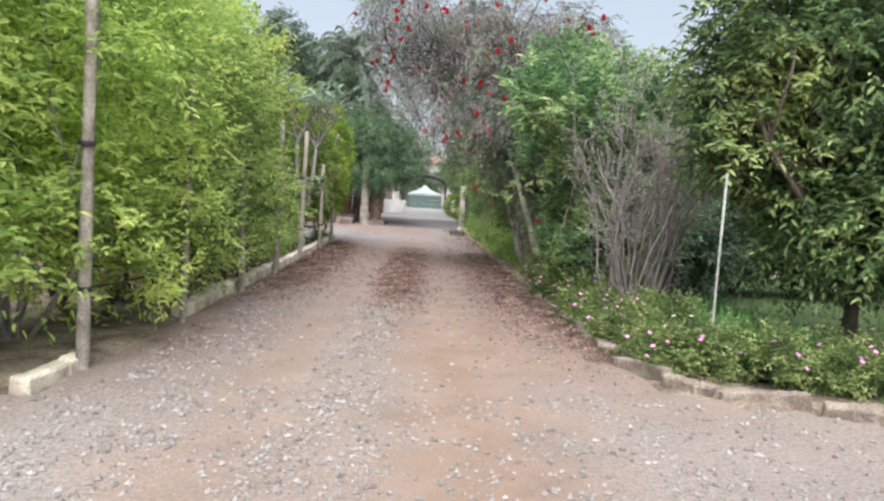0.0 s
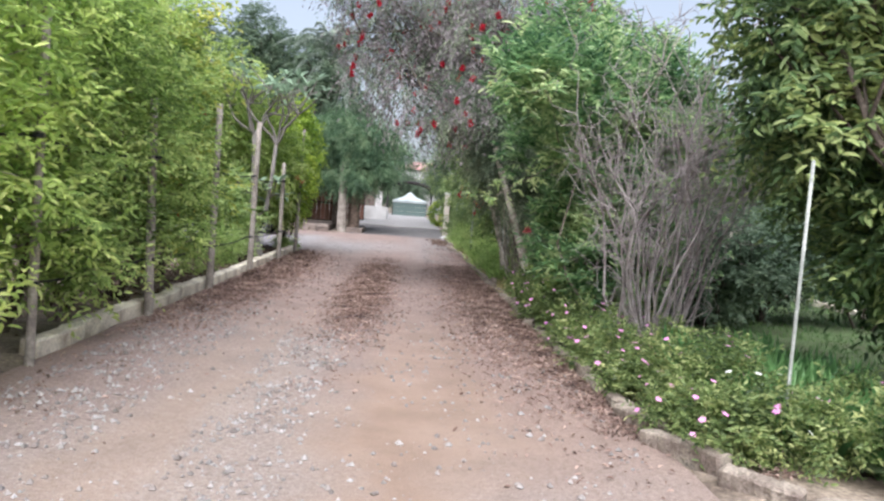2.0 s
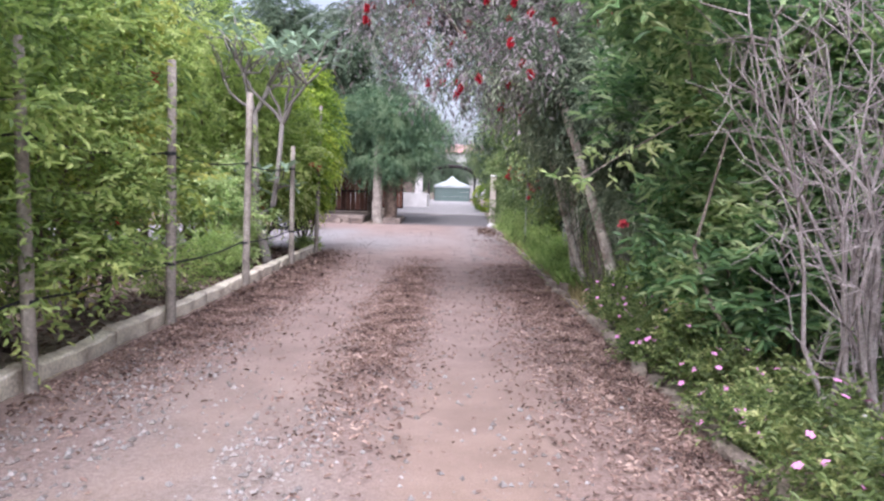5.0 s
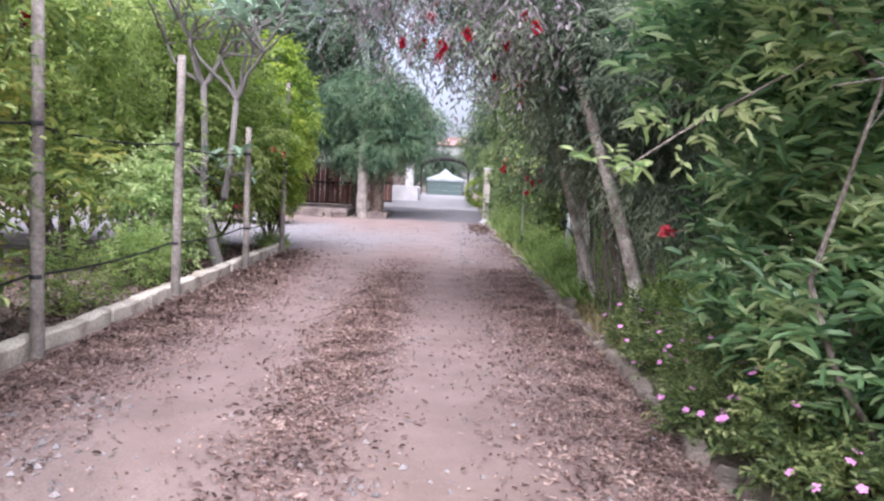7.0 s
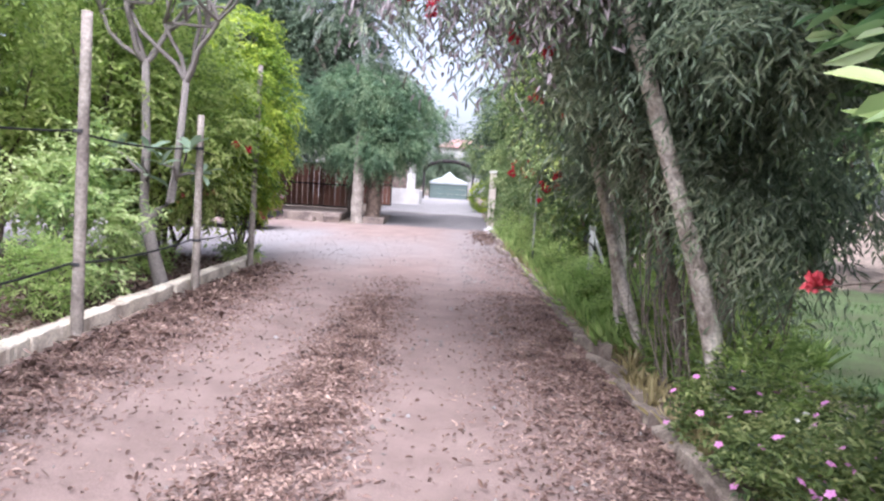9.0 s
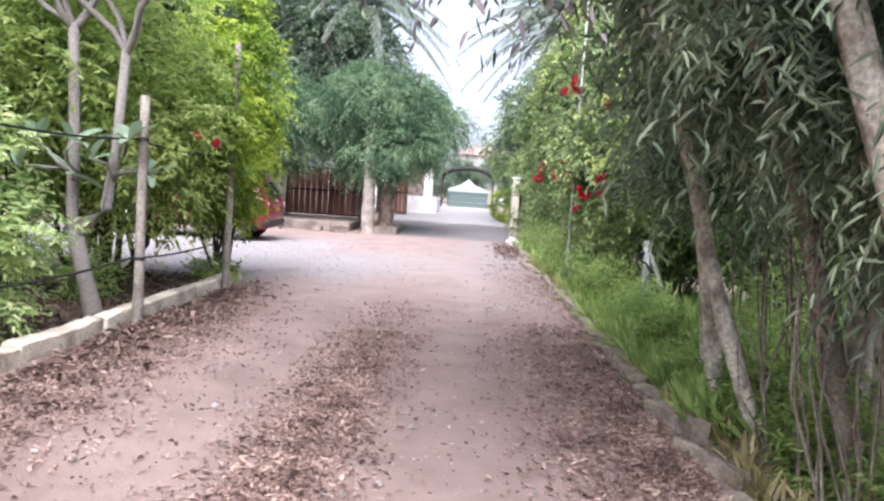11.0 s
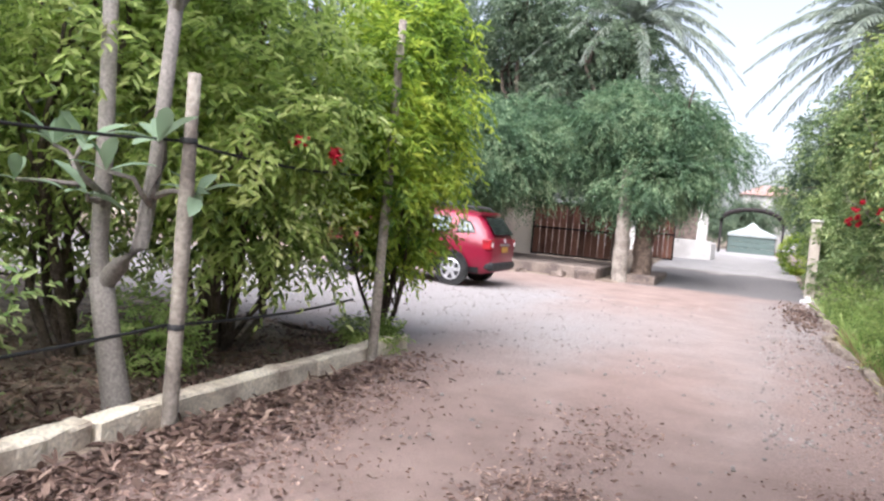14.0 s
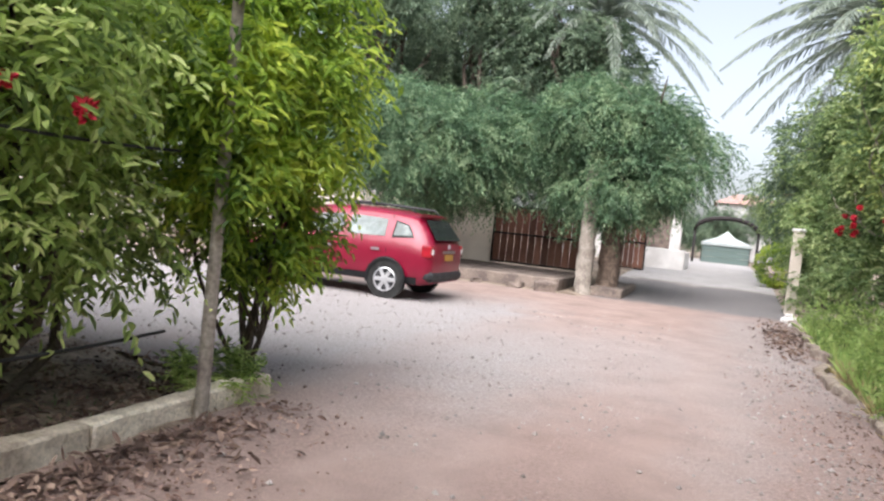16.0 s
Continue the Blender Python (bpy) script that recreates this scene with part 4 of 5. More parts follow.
for i, (y, h) in enumerate(((21.6, 3.6), (23.6, 5.0), (26.0, 6.0), (28.4, 6.4), (30.8, 6.8), (33.2, 7.0), (35.6, 6.8), (41.5, 5.4))):
    x = 3.6 - 0.1 * (i > 1) + 0.9 * (i == 0)
    sh = shrub("hibiscus_shrub", x, y, ball_clumps(340 + i, 18, 0, 0, h * 0.52, 0.9, 1.1, h * 0.42, 0.65), [(rng.uniform(-0.8, 0.8), rng.uniform(-0.8, 0.8), rng.uniform(1.2, h - 0.3)) for _ in range(9)], 2800, 8, 0.34, 0.12, 0.05, M_HIBISCUS if i in (1, 4) else M_SHRUB, M_BARK, "leafy green hibiscus shrub with red flowers", "shrub", "hibiscus hedge", 340 + i, 0.03, droop=0.3, shell=0.45, gap=-0.4, low=0.2)
    for cl in range((0, 3, 3, 2, 1, 1, 0, 0)[i]):
        c = np.array((rng.uniform(-1.3, -1.05), rng.uniform(-1.1, 0.2), rng.uniform(1.3, h * 0.6)))
        for k in range(4):
            ob = part("flower", FLOWERS[k % 2], M_PINKRED, sh, "red flower")
            ob.matrix_local = pose(*(c + rng.normal(size=3) * [0.06, 0.1, 0.09]), rng.normal() * 40, rng.normal() * 40, 0)

# ---- junction: wall, gates, trees and palms ----
boundary = thing("boundary_wall", -14, 42.0, 0, "beige plastered boundary wall with a pale coping", "wall")
boundary["kind"] = "structure"
part("wall", boxed(-14, 7.6, 0, 0.2, 0, 2.25), M_WALL, boundary)
part("coping", boxed(-14, 7.65, -0.05, 0.25, 2.254, 2.33, 0.01), M_WHITEWALL, boundary)
plinth = tagged(part("step_plinth", boxed(-9.5, -3.3, 37.4, 41.9, -0.1, 0.32, 0.03), M_PLINTH), "raised worn masonry step before the gate", "step", kind="structure")


rr = np.random.default_rng(403)
for x, y, L, W, H, turn in ((-3.55, 37.05, 0.5, 0.34, 0.3, 20), (-4.35, 37.15, 0.4, 0.25, 0.16, -15), (-5.4, 37.1, 0.3, 0.22, 0.14, 50)):
    bm = boxed(-L / 2, L / 2, -W / 2, W / 2, 0, H, 0.03)
    for v in bm.verts:
        v.co += Vector(rr.normal(size=3)) * 0.02
    tagged(part("rubble_block", bm, M_PLINTH), "broken masonry block lying before the step", "rubble", "rubble by the step").matrix_world = pose(x, y, -0.03, rr.normal() * 4, rr.normal() * 4, turn)


def gate(x, y, z, w, h, n, label, turn=0.0):
    g = thing("wooden_gate", x, y, z, label, "gate", "wooden gates", turn)
    for k in range(n):
        part("board", boxed(w * k / n + 0.008, w * (k + 1) / n - 0.008, 0.0, 0.03, 0.02, h - 0.02), M_GATEWOOD, g)
    for name, a in (("rail", (0, w, -0.04, 0, 0, 0.06)), ("rail", (0, w, -0.04, 0, h * 0.5, h * 0.5 + 0.06)), ("rail", (0, w, -0.04, 0, h - 0.06, h)), ("stile", (-0.05, 0.0, -0.045, 0.03, 0, h)), ("stile", (w, w + 0.05, -0.045, 0.03, 0, h))):
        part(name, boxed(*a, 0.004), M_IRON, g)
    return g


gate(-6.5, 41.9, 0.36, 3.2, 1.85, 14, "dark red-brown boarded gate in an iron frame")
gate(-3.7, 48.0, float(rise(48.0)), 1.35, 2.0, 7, "dark red-brown boarded gate leaf in an iron frame")


def old_trunk(x, y, r, h, material, seed, label):
    rng = np.random.default_rng(seed)
    t = thing("old_trunk", x, y, 0, label, "tree trunk", "old trunks at the gate")
    path = [(rng.normal() * 0.015, rng.normal() * 0.015, z, r * (1.15 - 0.2 * z / h)) for z in np.linspace(-0.1, h, 22)]
    part("trunk", tubes("trunk", [path], 18, 0.06, seed), material, t)
    return t


old_trunk(-2.75, 37.8, 0.19, 3.3, M_POST, 400, "pale weathered tree trunk with peeling bark")
old_trunk(-2.25, 38.5, 0.25, 3.3, M_OLDBARK, 401, "thick brown tree trunk with peeling bark")
tagged(part("concrete_ledge", boxed(-2.62, -1.75, 37.75, 40.9, -0.1, 0.2 + float(rise(39.5)), 0.03), M_PLINTH), "low worn concrete ledge round the old trunks", "ledge", kind="structure")

tree("feathery_tree", -3.2, 40.6, 2.6, 0.2, ball_clumps(410, 36, 0.7, -1.6, 3.6, 2.5, 2.0, 1.5, 0.9), 9500, 12, 0.5, 0.13, 0.032, M_FEATHER, M_DARKBARK, "spreading grey-green tree with feathery drooping foliage", "feathery trees over the wall", 410, droop=0.55, shell=0.45, gap=-0.4, gapsize=1.0)
tree("feathery_tree", -7.5, 39.6, 1.9, 0.2, ball_clumps(411, 36, 0.1, -1.1, 3.4, 2.7, 2.0, 1.6, 0.95), 9500, 12, 0.5, 0.13, 0.032, M_FEATHER, M_DARKBARK, "spreading grey-green tree with feathery drooping foliage", "feathery trees over the wall", 411, droop=0.55, shell=0.45, gap=-0.4, gapsize=1.0, z=0.3)
for i, (x, y, h) in enumerate(((-8.5, 45.5, 12), (-12.5, 44, 12), (-5.2, 45.2, 10.5), (-17, 42, 10), (-14, 50, 13), (-21, 39, 11))):
    tree("tall_tree", x, y, h * 0.45, 0.22, ball_clumps(420 + i, 20, 0, 0, h * 0.62, 2.5, 2.2, h * 0.3, 1.3), 3600, 9, 0.6, 0.2, 0.06, M_DARK, M_DARKBARK, "tall dark tree behind the boundary wall", "trees behind the wall", 420 + i, droop=0.4, shell=0.3, gap=-0.2, gapsize=1.5)


def palm(x, y, h, seed, fronds=34, flen=3.2):
    rng = np.random.default_rng(seed)
    p = thing("date_palm", x, y, float(rise(y)), "date palm with a rough trunk and arching grey-green fronds", "palm", "date palms")
    path = [(rng.normal() * 0.03, rng.normal() * 0.03, z, 0.24 * rng.uniform(0.9, 1.1)) for z in np.linspace(-0.1, h, 24)]
    part("trunk", tubes("trunk", [path], 12, 0.12, seed), M_BARK, p)
    for k in range(fronds):
        a, e = k * 2.4 + rng.normal() * 0.15, -0.25 + 1.6 * (k / fronds) ** 0.8 + rng.normal() * 0.08
        L = flen * rng.uniform(0.8, 1.1)
        s = np.linspace(0, 1, 15)
        out, up = math.cos(e), math.sin(e)
        q = np.stack([L * s * out, 0 * s, L * (s * up - 0.6 * s ** 2.2)], 1)
        n = 52
        t = np.linspace(0.12, 1, n)
        pos = np.stack([np.interp(t, s, q[:, c]) for c in range(3)], 1)
        tan = unit(np.gradient(pos, axis=0))
        base, way, face, ll = [], [], [], []
        for sd in (-1, 1):
            base.append(pos), way.append(tan * 0.9 + np.array([0, sd, 0]) * 0.8 + [0, 0, -0.45] + rng.normal(size=(n, 3)) * 0.12)
            face.append(np.tile([0, 0, 1.0], (n, 1)) + rng.normal(size=(n, 3)) * 0.3), ll.append(0.52 * np.sin(0.4 + t * 2.4))
        me = leaf_mesh("blade", np.concatenate(base), np.concatenate(way), np.concatenate(face), np.concatenate(ll), 0.04, 0.2, 0.12)
        fr = part("frond", tubes("frond", [np.concatenate([q, (0.025 - 0.02 * s)[:, None]], 1)], 5), M_PALM, p)
        fr.matrix_local = pose(0, 0, h, 0, 0, math.degrees(a))
        tagged(part("blade", me, M_PALM, fr), kind="stuff")
    return p


palm(-4.5, 46.5, 9.2, 500, 60, 4.6)
palm(4.2, 43.0, 8.0, 501, 66, 4.4)
palm(6.5, 52.0, 9.5, 502, 40, 3.8)
palm(-3.8, 62.0, 7.5, 503, 40, 3.6)

# white house corner, gatepost, arch and gazebo further up
house = thing("white_house", -8.0, 57.0, 0.4, "white plastered house corner behind the gate", "house")
part("wall", boxed(0, 4.3, 0.6, 6, -0.4, 2.9, 0.01), M_WHITEWALL, house)
# dark plinth colour on this wall stands for the foliage shade there
part("wall", boxed(4.3, 6.1, 3.0, 6, -0.4, 2.6, 0.01), M_PLINTH, house, "side wall with shade in its dark colour")
part("pilaster", boxed(5.9, 6.4, 0.1, 0.6, -0.4, 2.95, 0.01), M_WHITEWALL, house)
part("low_wall", boxed(4.4, 6.9, -4.2, -3.9, -0.4, 0.85, 0.02), M_WHITEWALL, house)
part("low_wall", boxed(6.6, 6.9, -3.9, 0.1, -0.4, 0.75, 0.02), M_WHITEWALL, house)
gp = thing("gatepost", 2.25, 39.5, float(rise(39.5)), "cream painted gatepost overgrown with creeper", "post")
part("shaft", boxed(-0.13, 0.13, -0.13, 0.13, -0.1, 2.1, 0.015), M_WALL, gp)
part("cap", boxed(-0.16, 0.16, -0.16, 0.16, 2.1, 2.18, 0.02), M_WHITEWALL, gp)
crown("creeper", np.random.default_rng(430), [(0.15, 0.05, z, 0.26, 0.24, 0.35) for z in (0.4, 0.9, 1.4, 1.9)], 340, 7, 0.2, 0.08, 0.04, M_SHRUB, gp, "green creeper", droop=0.4, shell=0.6, gap=-0.2)
for i, (x, y, r) in enumerate(((2.1, 37.0, 0.13), (2.0, 37.4, 0.1), (2.25, 36.6, 0.11), (2.15, 38.3, 0.12), (2.05, 36.2, 0.08), (2.3, 37.8, 0.09))):
    bm = bmesh.new()
    bmesh.ops.create_icosphere(bm, subdivisions=2, radius=r)
    rr = np.random.default_rng(432 + i)
    for v in bm.verts:
        v.co *= rr.uniform(0.8, 1.15)
        v.co.z *= 0.7
    st = tagged(part("white_stone", bm, M_WHITEWALL), "whitewashed edging stone beside the gatepost", "stone", "edging stones")
    st.matrix_world = pose(x, y, float(rise(y)) + r * 0.4, 0, 0, i * 50)
ball = thing("clipped_bush", 2.2, 46.5, float(rise(46.5)), "round clipped lime-green bush beside the drive", "shrub")
part("stem", tubes("stem", [[(0, 0, -0.05, 0.05), (0, 0, 0.5, 0.04)]], 6), M_DARKBARK, ball)
crown("crown", np.random.default_rng(439), [(0, 0, 0.75, 0.6, 0.6, 0.7)], 700, 8, 0.14, 0.07, 0.035, M_LIME, ball, droop=0.0, shell=0.75, gap=-0.9, low=0.0)
far = thing("far_house", 0.6, 100.0, 0.38, "distant white house with a low red-tiled roof", "house")
part("wall", boxed(-1.5, 4.2, 0, 6, -0.4, 5.7, 0.02), M_WHITEWALL, far)
M_ROOF = mat("red_roof_tile", (0.31, 0.225, 0.205), 0.85, var=0.25, scale=3, fine=12, bump=0.5, alt=(0.3, 0.15, 0.13))
bm = bmesh.new()
eave = [bm.verts.new(q) for q in ((-1.9, -0.5, 5.704), (4.7, -0.5, 5.704), (4.7, 6.5, 5.704), (-1.9, 6.5, 5.704))]
ridge = [bm.verts.new(q) for q in ((0.2, 3, 6.9), (2.6, 3, 6.9))]
for q in ((eave[0], eave[1], ridge[1], ridge[0]), (eave[2], eave[3], ridge[0], ridge[1]), (eave[1], eave[2], ridge[1]), (eave[3], eave[0], ridge[0]), (eave[3], eave[2], eave[1], eave[0])):
    bm.faces.new(q)
part("roof", bm, M_ROOF, far)
for k in (0, 1):
    part("window", boxed(2.6 * k - 0.4, 2.6 * k + 0.6, -0.03, 0.02, 3.4, 4.6, 0.01), M_PLINTH, far, "dark window")
gz = thing("gazebo", 0.45, 80.0, 0.38, "gazebo with a white peaked canopy and green side sheets", "gazebo")
bm = bmesh.new()
apex = bm.verts.new((0, 0, 2.45))
ring = [bm.verts.new(q) for q in ((-1.75, -1.75, 1.5), (1.75, -1.75, 1.5), (1.75, 1.75, 1.5), (-1.75, 1.75, 1.5))]
mid = [bm.verts.new((v.co.x * 0.35, v.co.y * 0.35, 1.95)) for v in ring]
val = [bm.verts.new((v.co.x, v.co.y, 1.3)) for v in ring]
for k in range(4):
    j = (k + 1) % 4
    bm.faces.new((ring[k], ring[j], mid[j], mid[k])), bm.faces.new((mid[k], mid[j], apex)), bm.faces.new((val[k], val[j], ring[j], ring[k]))
part("canopy", bm, M_CANVAS, gz)
for sx in (-1, 1):
    for sy in (-1, 1):
        part("leg", boxed(sx * 1.7 - 0.03, sx * 1.7 + 0.03, sy * 1.7 - 0.03, sy * 1.7 + 0.03, 0, 1.5), M_IRON, gz)
for z0, z1 in ((0.0, 0.42), (0.44, 0.86), (0.88, 1.28)):
    part("side_sheet", boxed(-1.66, 1.66, -1.66, -1.63, z0, z1), M_GREENPANEL, gz)
arch = thing("entrance_arch", 0.4, 75.0, 0.38, "dark iron arch spanning the drive", "arch")
part("arch", tubes("arch", [[(2.1 * math.cos(a), 0, 2.35 + 0.9 * math.sin(a), 0.17) for a in np.linspace(0, math.pi, 15)], [(-2.1, 0, -0.1, 0.09), (-2.1, 0, 2.35, 0.09)], [(2.1, 0, -0.1, 0.09), (2.1, 0, 2.35, 0.09)]], 8), M_IRON, arch)
for i, (x, y, h) in enumerate(((-7, 75, 9), (-4, 92, 7), (0, 98, 5.5), (5, 92, 7), (7, 70, 8), (10, 50, 8), (8, 36, 8), (9.5, 29, 6.5), (11, 23, 6), (13, 13, 6.5), (11, 4, 6), (15, 9, 7.5), (12.5, 18, 6), (14, 2, 7), (4.6, 48.5, 8), (4.6, 54, 9), (4.4, 60, 7))):
    tree("far_tree", x, y, h * 0.35, 0.2, ball_clumps(440 + i, 16, 0, 0, h * 0.55, 2.3, 2.0, h * 0.32, 1.3), 1700, 9, 0.6, 0.22, 0.07, M_DARK if i % 2 or y > 60 else M_SHRUB, M_DARKBARK, "dense dark-green tree closing the view", "background trees", 440 + i, droop=0.4, shell=0.3, gap=-0.4, gapsize=1.5)

# ---- red car parked on the side road ----
M_PAINT = mat("red_car_paint", (0.2, 0.003, 0.024), 0.32, 0.1, 0.06, 2.0, 30, 0.0, (0.17, 0.0025, 0.02), spec=0.5)
M_PAINT.node_tree.nodes["Principled BSDF"].inputs["Coat Weight"].default_value = 0.25
M_CLAD = mat("dark_plastic", (0.035, 0.035, 0.038), 0.6, var=0.1, bump=0.1)
M_TYRE = mat("tyre_rubber", (0.03, 0.03, 0.03), 0.8, var=0.2, bump=0.3)
M_RIM = mat("silver_rim", (0.62, 0.62, 0.64), 0.35, 0.7, 0.06, bump=0.0, alt=(0.5, 0.5, 0.52))
M_GLASS = mat("tinted_glass", (0.05, 0.06, 0.06), 0.06, 0.0, 0.05, bump=0.0, spec=0.9)
M_PALEGLASS = mat("shaded_window", (0.3, 0.36, 0.35), 0.12, 0.0, 0.1, 3.0, 20, bump=0.0, spec=0.8, alt=(0.14, 0.17, 0.17))
M_LAMP = mat("red_lamp", (0.3, 0.01, 0.02), 0.15, var=0.1, bump=0.0, spec=0.7)
M_CLEAR = mat("clear_lamp", (0.75, 0.73, 0.72), 0.15, var=0.05, bump=0.0, spec=0.7)
M_PLATE = mat("yellow_plate", (0.65, 0.4, 0.1), 0.5, var=0.05, bump=0.0, alt=(0.6, 0.36, 0.09))

car = thing("red_car", -5.17, 31.9, 0.0, "red compact sport utility car with dark sills parked on gravel", "car", turn=180)
# stations along the car: x, sill z, belt z, roof z, half widths at the sill, side, belt and roof
STATIONS = ((-0.84, 0.52, 0.98, 1.0, 0.66, 0.74, 0.7, 0.62), (-0.8, 0.34, 1.02, 1.1, 0.76, 0.82, 0.78, 0.66), (-0.66, 0.3, 1.05, 1.34, 0.82, 0.88, 0.83, 0.66), (-0.42, 0.3, 1.07, 1.57, 0.84, 0.905, 0.86, 0.62),
            (0.0, 0.3, 1.07, 1.63, 0.85, 0.915, 0.875, 0.61), (0.5, 0.3, 1.05, 1.66, 0.84, 0.9, 0.87, 0.6), (1.2, 0.3, 1.03, 1.67, 0.84, 0.9, 0.87, 0.6), (1.75, 0.3, 1.02, 1.63, 0.84, 0.9, 0.87, 0.59),
            (2.1, 0.3, 1.02, 1.45, 0.84, 0.9, 0.87, 0.6), (2.45, 0.3, 1.02, 1.14, 0.85, 0.91, 0.87, 0.7), (2.8, 0.3, 1.0, 1.06, 0.85, 0.91, 0.86, 0.72), (3.2, 0.32, 0.95, 1.01, 0.82, 0.88, 0.82, 0.68), (3.42, 0.36, 0.82, 0.88, 0.74, 0.8, 0.74, 0.6), (3.5, 0.45, 0.66, 0.7, 0.62, 0.68, 0.64, 0.5))


def car_point(k, u, side):
    """A point of the shell at station k: u from 0 (sill) over 2 (belt) to 3 (roof edge) and 4 (roof middle)."""
    x, zs, zb, zr, ws, wm, wb, wr = STATIONS[k]
    pts = ((ws, zs), (wm, zs + (zb - zs) * 0.4), (wb + 0.012, zb - 0.04), (wr, zr - 0.05 if zr - zb > 0.2 else zb + (zr - zb) * 0.6), (0.0, zr))
    a = min(int(u), 3)
    f = u - a
    w, z = (pts[a][i] + (pts[a + 1][i] - pts[a][i]) * f for i in (0, 1))
    return Vector((x, side * w, z))


bm = bmesh.new()
US = (0, 0.5, 1, 1.5, 2, 2.5, 2.9, 3.1, 3.5, 4)
rings = []
for k in range(len(STATIONS)):
    ring = [bm.verts.new(car_point(k, u, 1)) for u in US] + [bm.verts.new(car_point(k, u, -1)) for u in US[-2::-1]]
    rings.append(ring)
for a, b in zip(rings, rings[1:]):
    for p, q in zip(range(len(a) - 1), range(1, len(a))):
        bm.faces.new((a[p], a[q], b[q], b[p]))
    bm.faces.new((a[-1], a[0], b[0], b[-1]))
bm.faces.new(rings[0]), bm.faces.new(rings[-1][::-1])
bmesh.ops.recalc_face_normals(bm, faces=bm.faces)
for f in bm.faces:
    f.smooth = True
body = part("body", bm, M_PAINT, car)


def car_panel(name, corners, material, side, out=0.012, label="", nx=5):
    """A pane on the shell between four corners (station position, u), set slightly proud."""
    bm = bmesh.new()

    def at(s, u):
        k = min(int(s), len(STATIONS) - 2)
        p, q = car_point(k, u, side), car_point(k + 1, u, side)
        return p + (q - p) * (s - k) + Vector((0, side * out, out * 0.4))
    grid = []
    (s0, u0), (s1, u1), (s2, u2), (s3, u3) = corners
    for i in range(nx + 1):
        f = i / nx
        lo, hi = (s0 + (s1 - s0) * f, u0 + (u1 - u0) * f), (s3 + (s2 - s3) * f, u3 + (u2 - u3) * f)
        grid.append([bm.verts.new(at(lo[0] + (hi[0] - lo[0]) * g, lo[1] + (hi[1] - lo[1]) * g)) for g in (0, 0.5, 1)])
    for a, b in zip(grid, grid[1:]):
        for g in (0, 1):
            bm.faces.new((a[g], b[g], b[g + 1], a[g + 1]))
    bmesh.ops.solidify(bm, geom=list(bm.faces), thickness=0.008)
    return part(name, bm, material, car, label)


for sd in (1, -1):
    car_panel("window", ((2.85, 2.24), (3.95, 2.16), (3.95, 2.74), (3.3, 2.68)), M_CLAD, sd, 0.008, "black quarter-window surround")
    car_panel("window", ((3.0, 2.3), (3.88, 2.23), (3.88, 2.68), (3.34, 2.63)), M_PALEGLASS, sd, 0.014, "quarter window")
    car_panel("window", ((4.25, 2.18), (5.58, 2.18), (5.58, 2.76), (4.3, 2.74)), M_PALEGLASS, sd, 0.012, "rear side window")
    car_panel("window", ((5.75, 2.18), (8.3, 2.18), (7.2, 2.74), (5.75, 2.76)), M_GLASS, sd, 0.012, "front side window")
    car_panel("sill_cladding", ((2.3, 0.0), (12, 0.0), (12, 0.42), (2.3, 0.42)), M_CLAD, sd, 0.015, "dark plastic sill", 14)
    car_panel("door_handle", ((4.35, 1.58), (4.7, 1.58), (4.7, 1.7), (4.35, 1.7)), M_RIM, sd, 0.035, "silver handle", 2)
    car_panel("door_handle", ((5.95, 1.58), (6.3, 1.58), (6.3, 1.7), (5.95, 1.7)), M_RIM, sd, 0.035, "silver handle", 2)
    car_panel("door_seam", ((4.08, 0.5), (4.1, 0.5), (4.13, 2.9), (4.1, 2.9)), M_CLAD, sd, 0.006, "", 1)
    car_panel("door_seam", ((5.66, 0.5), (5.68, 0.5), (5.69, 2.9), (5.66, 2.9)), M_CLAD, sd, 0.006, "", 1)
    part("roof_rail", tubes("roof_rail", [[(-0.35, sd * 0.6, 1.6, 0.012), (-0.25, sd * 0.58, 1.69, 0.022), (0.6, sd * 0.57, 1.73, 0.022), (1.5, sd * 0.57, 1.7, 0.022), (1.65, sd * 0.58, 1.63, 0.012)]], 8), M_CLAD, car)
    # tail lamp: a red square cluster with a pale middle
    bm = boxed(-0.835, -0.62, sd * 0.66 if sd > 0 else -0.86, 0.86 if sd > 0 else -0.66, 0.8, 1.04, 0.03)
    lamp = part("tail_lamp", bm, M_LAMP, car, "dark red tail lamp")
    part("lens", boxed(-0.845, -0.8, sd * 0.77 - 0.045, sd * 0.77 + 0.045, 0.87, 0.98, 0.015), M_CLEAR, lamp, "pale lens")
    part("mirror", boxed(2.15, 2.28, *sorted((sd * 0.9, sd * 1.06)), 1.02, 1.18, 0.03), M_PAINT, car)
part("rear_bumper", boxed(-0.875, -0.45, -0.83, 0.83, 0.36, 0.58, 0.07), M_CLAD, car, "dark plastic bumper")
part("front_bumper", boxed(3.1, 3.54, -0.76, 0.76, 0.34, 0.56, 0.05), M_CLAD, car, "dark plastic bumper")


def rear_quad(name, z0, z1, w0, w1, x0, x1, material, label, thick=0.012):
    bm = bmesh.new()
    vs = [bm.verts.new(q) for q in ((x0, -w0, z0), (x0, w0, z0), (x1, w1, z1), (x1, -w1, z1))]
    bm.faces.new(vs)
    bmesh.ops.solidify(bm, geom=list(bm.faces), thickness=thick)
    return part(name, bm, material, car, label)


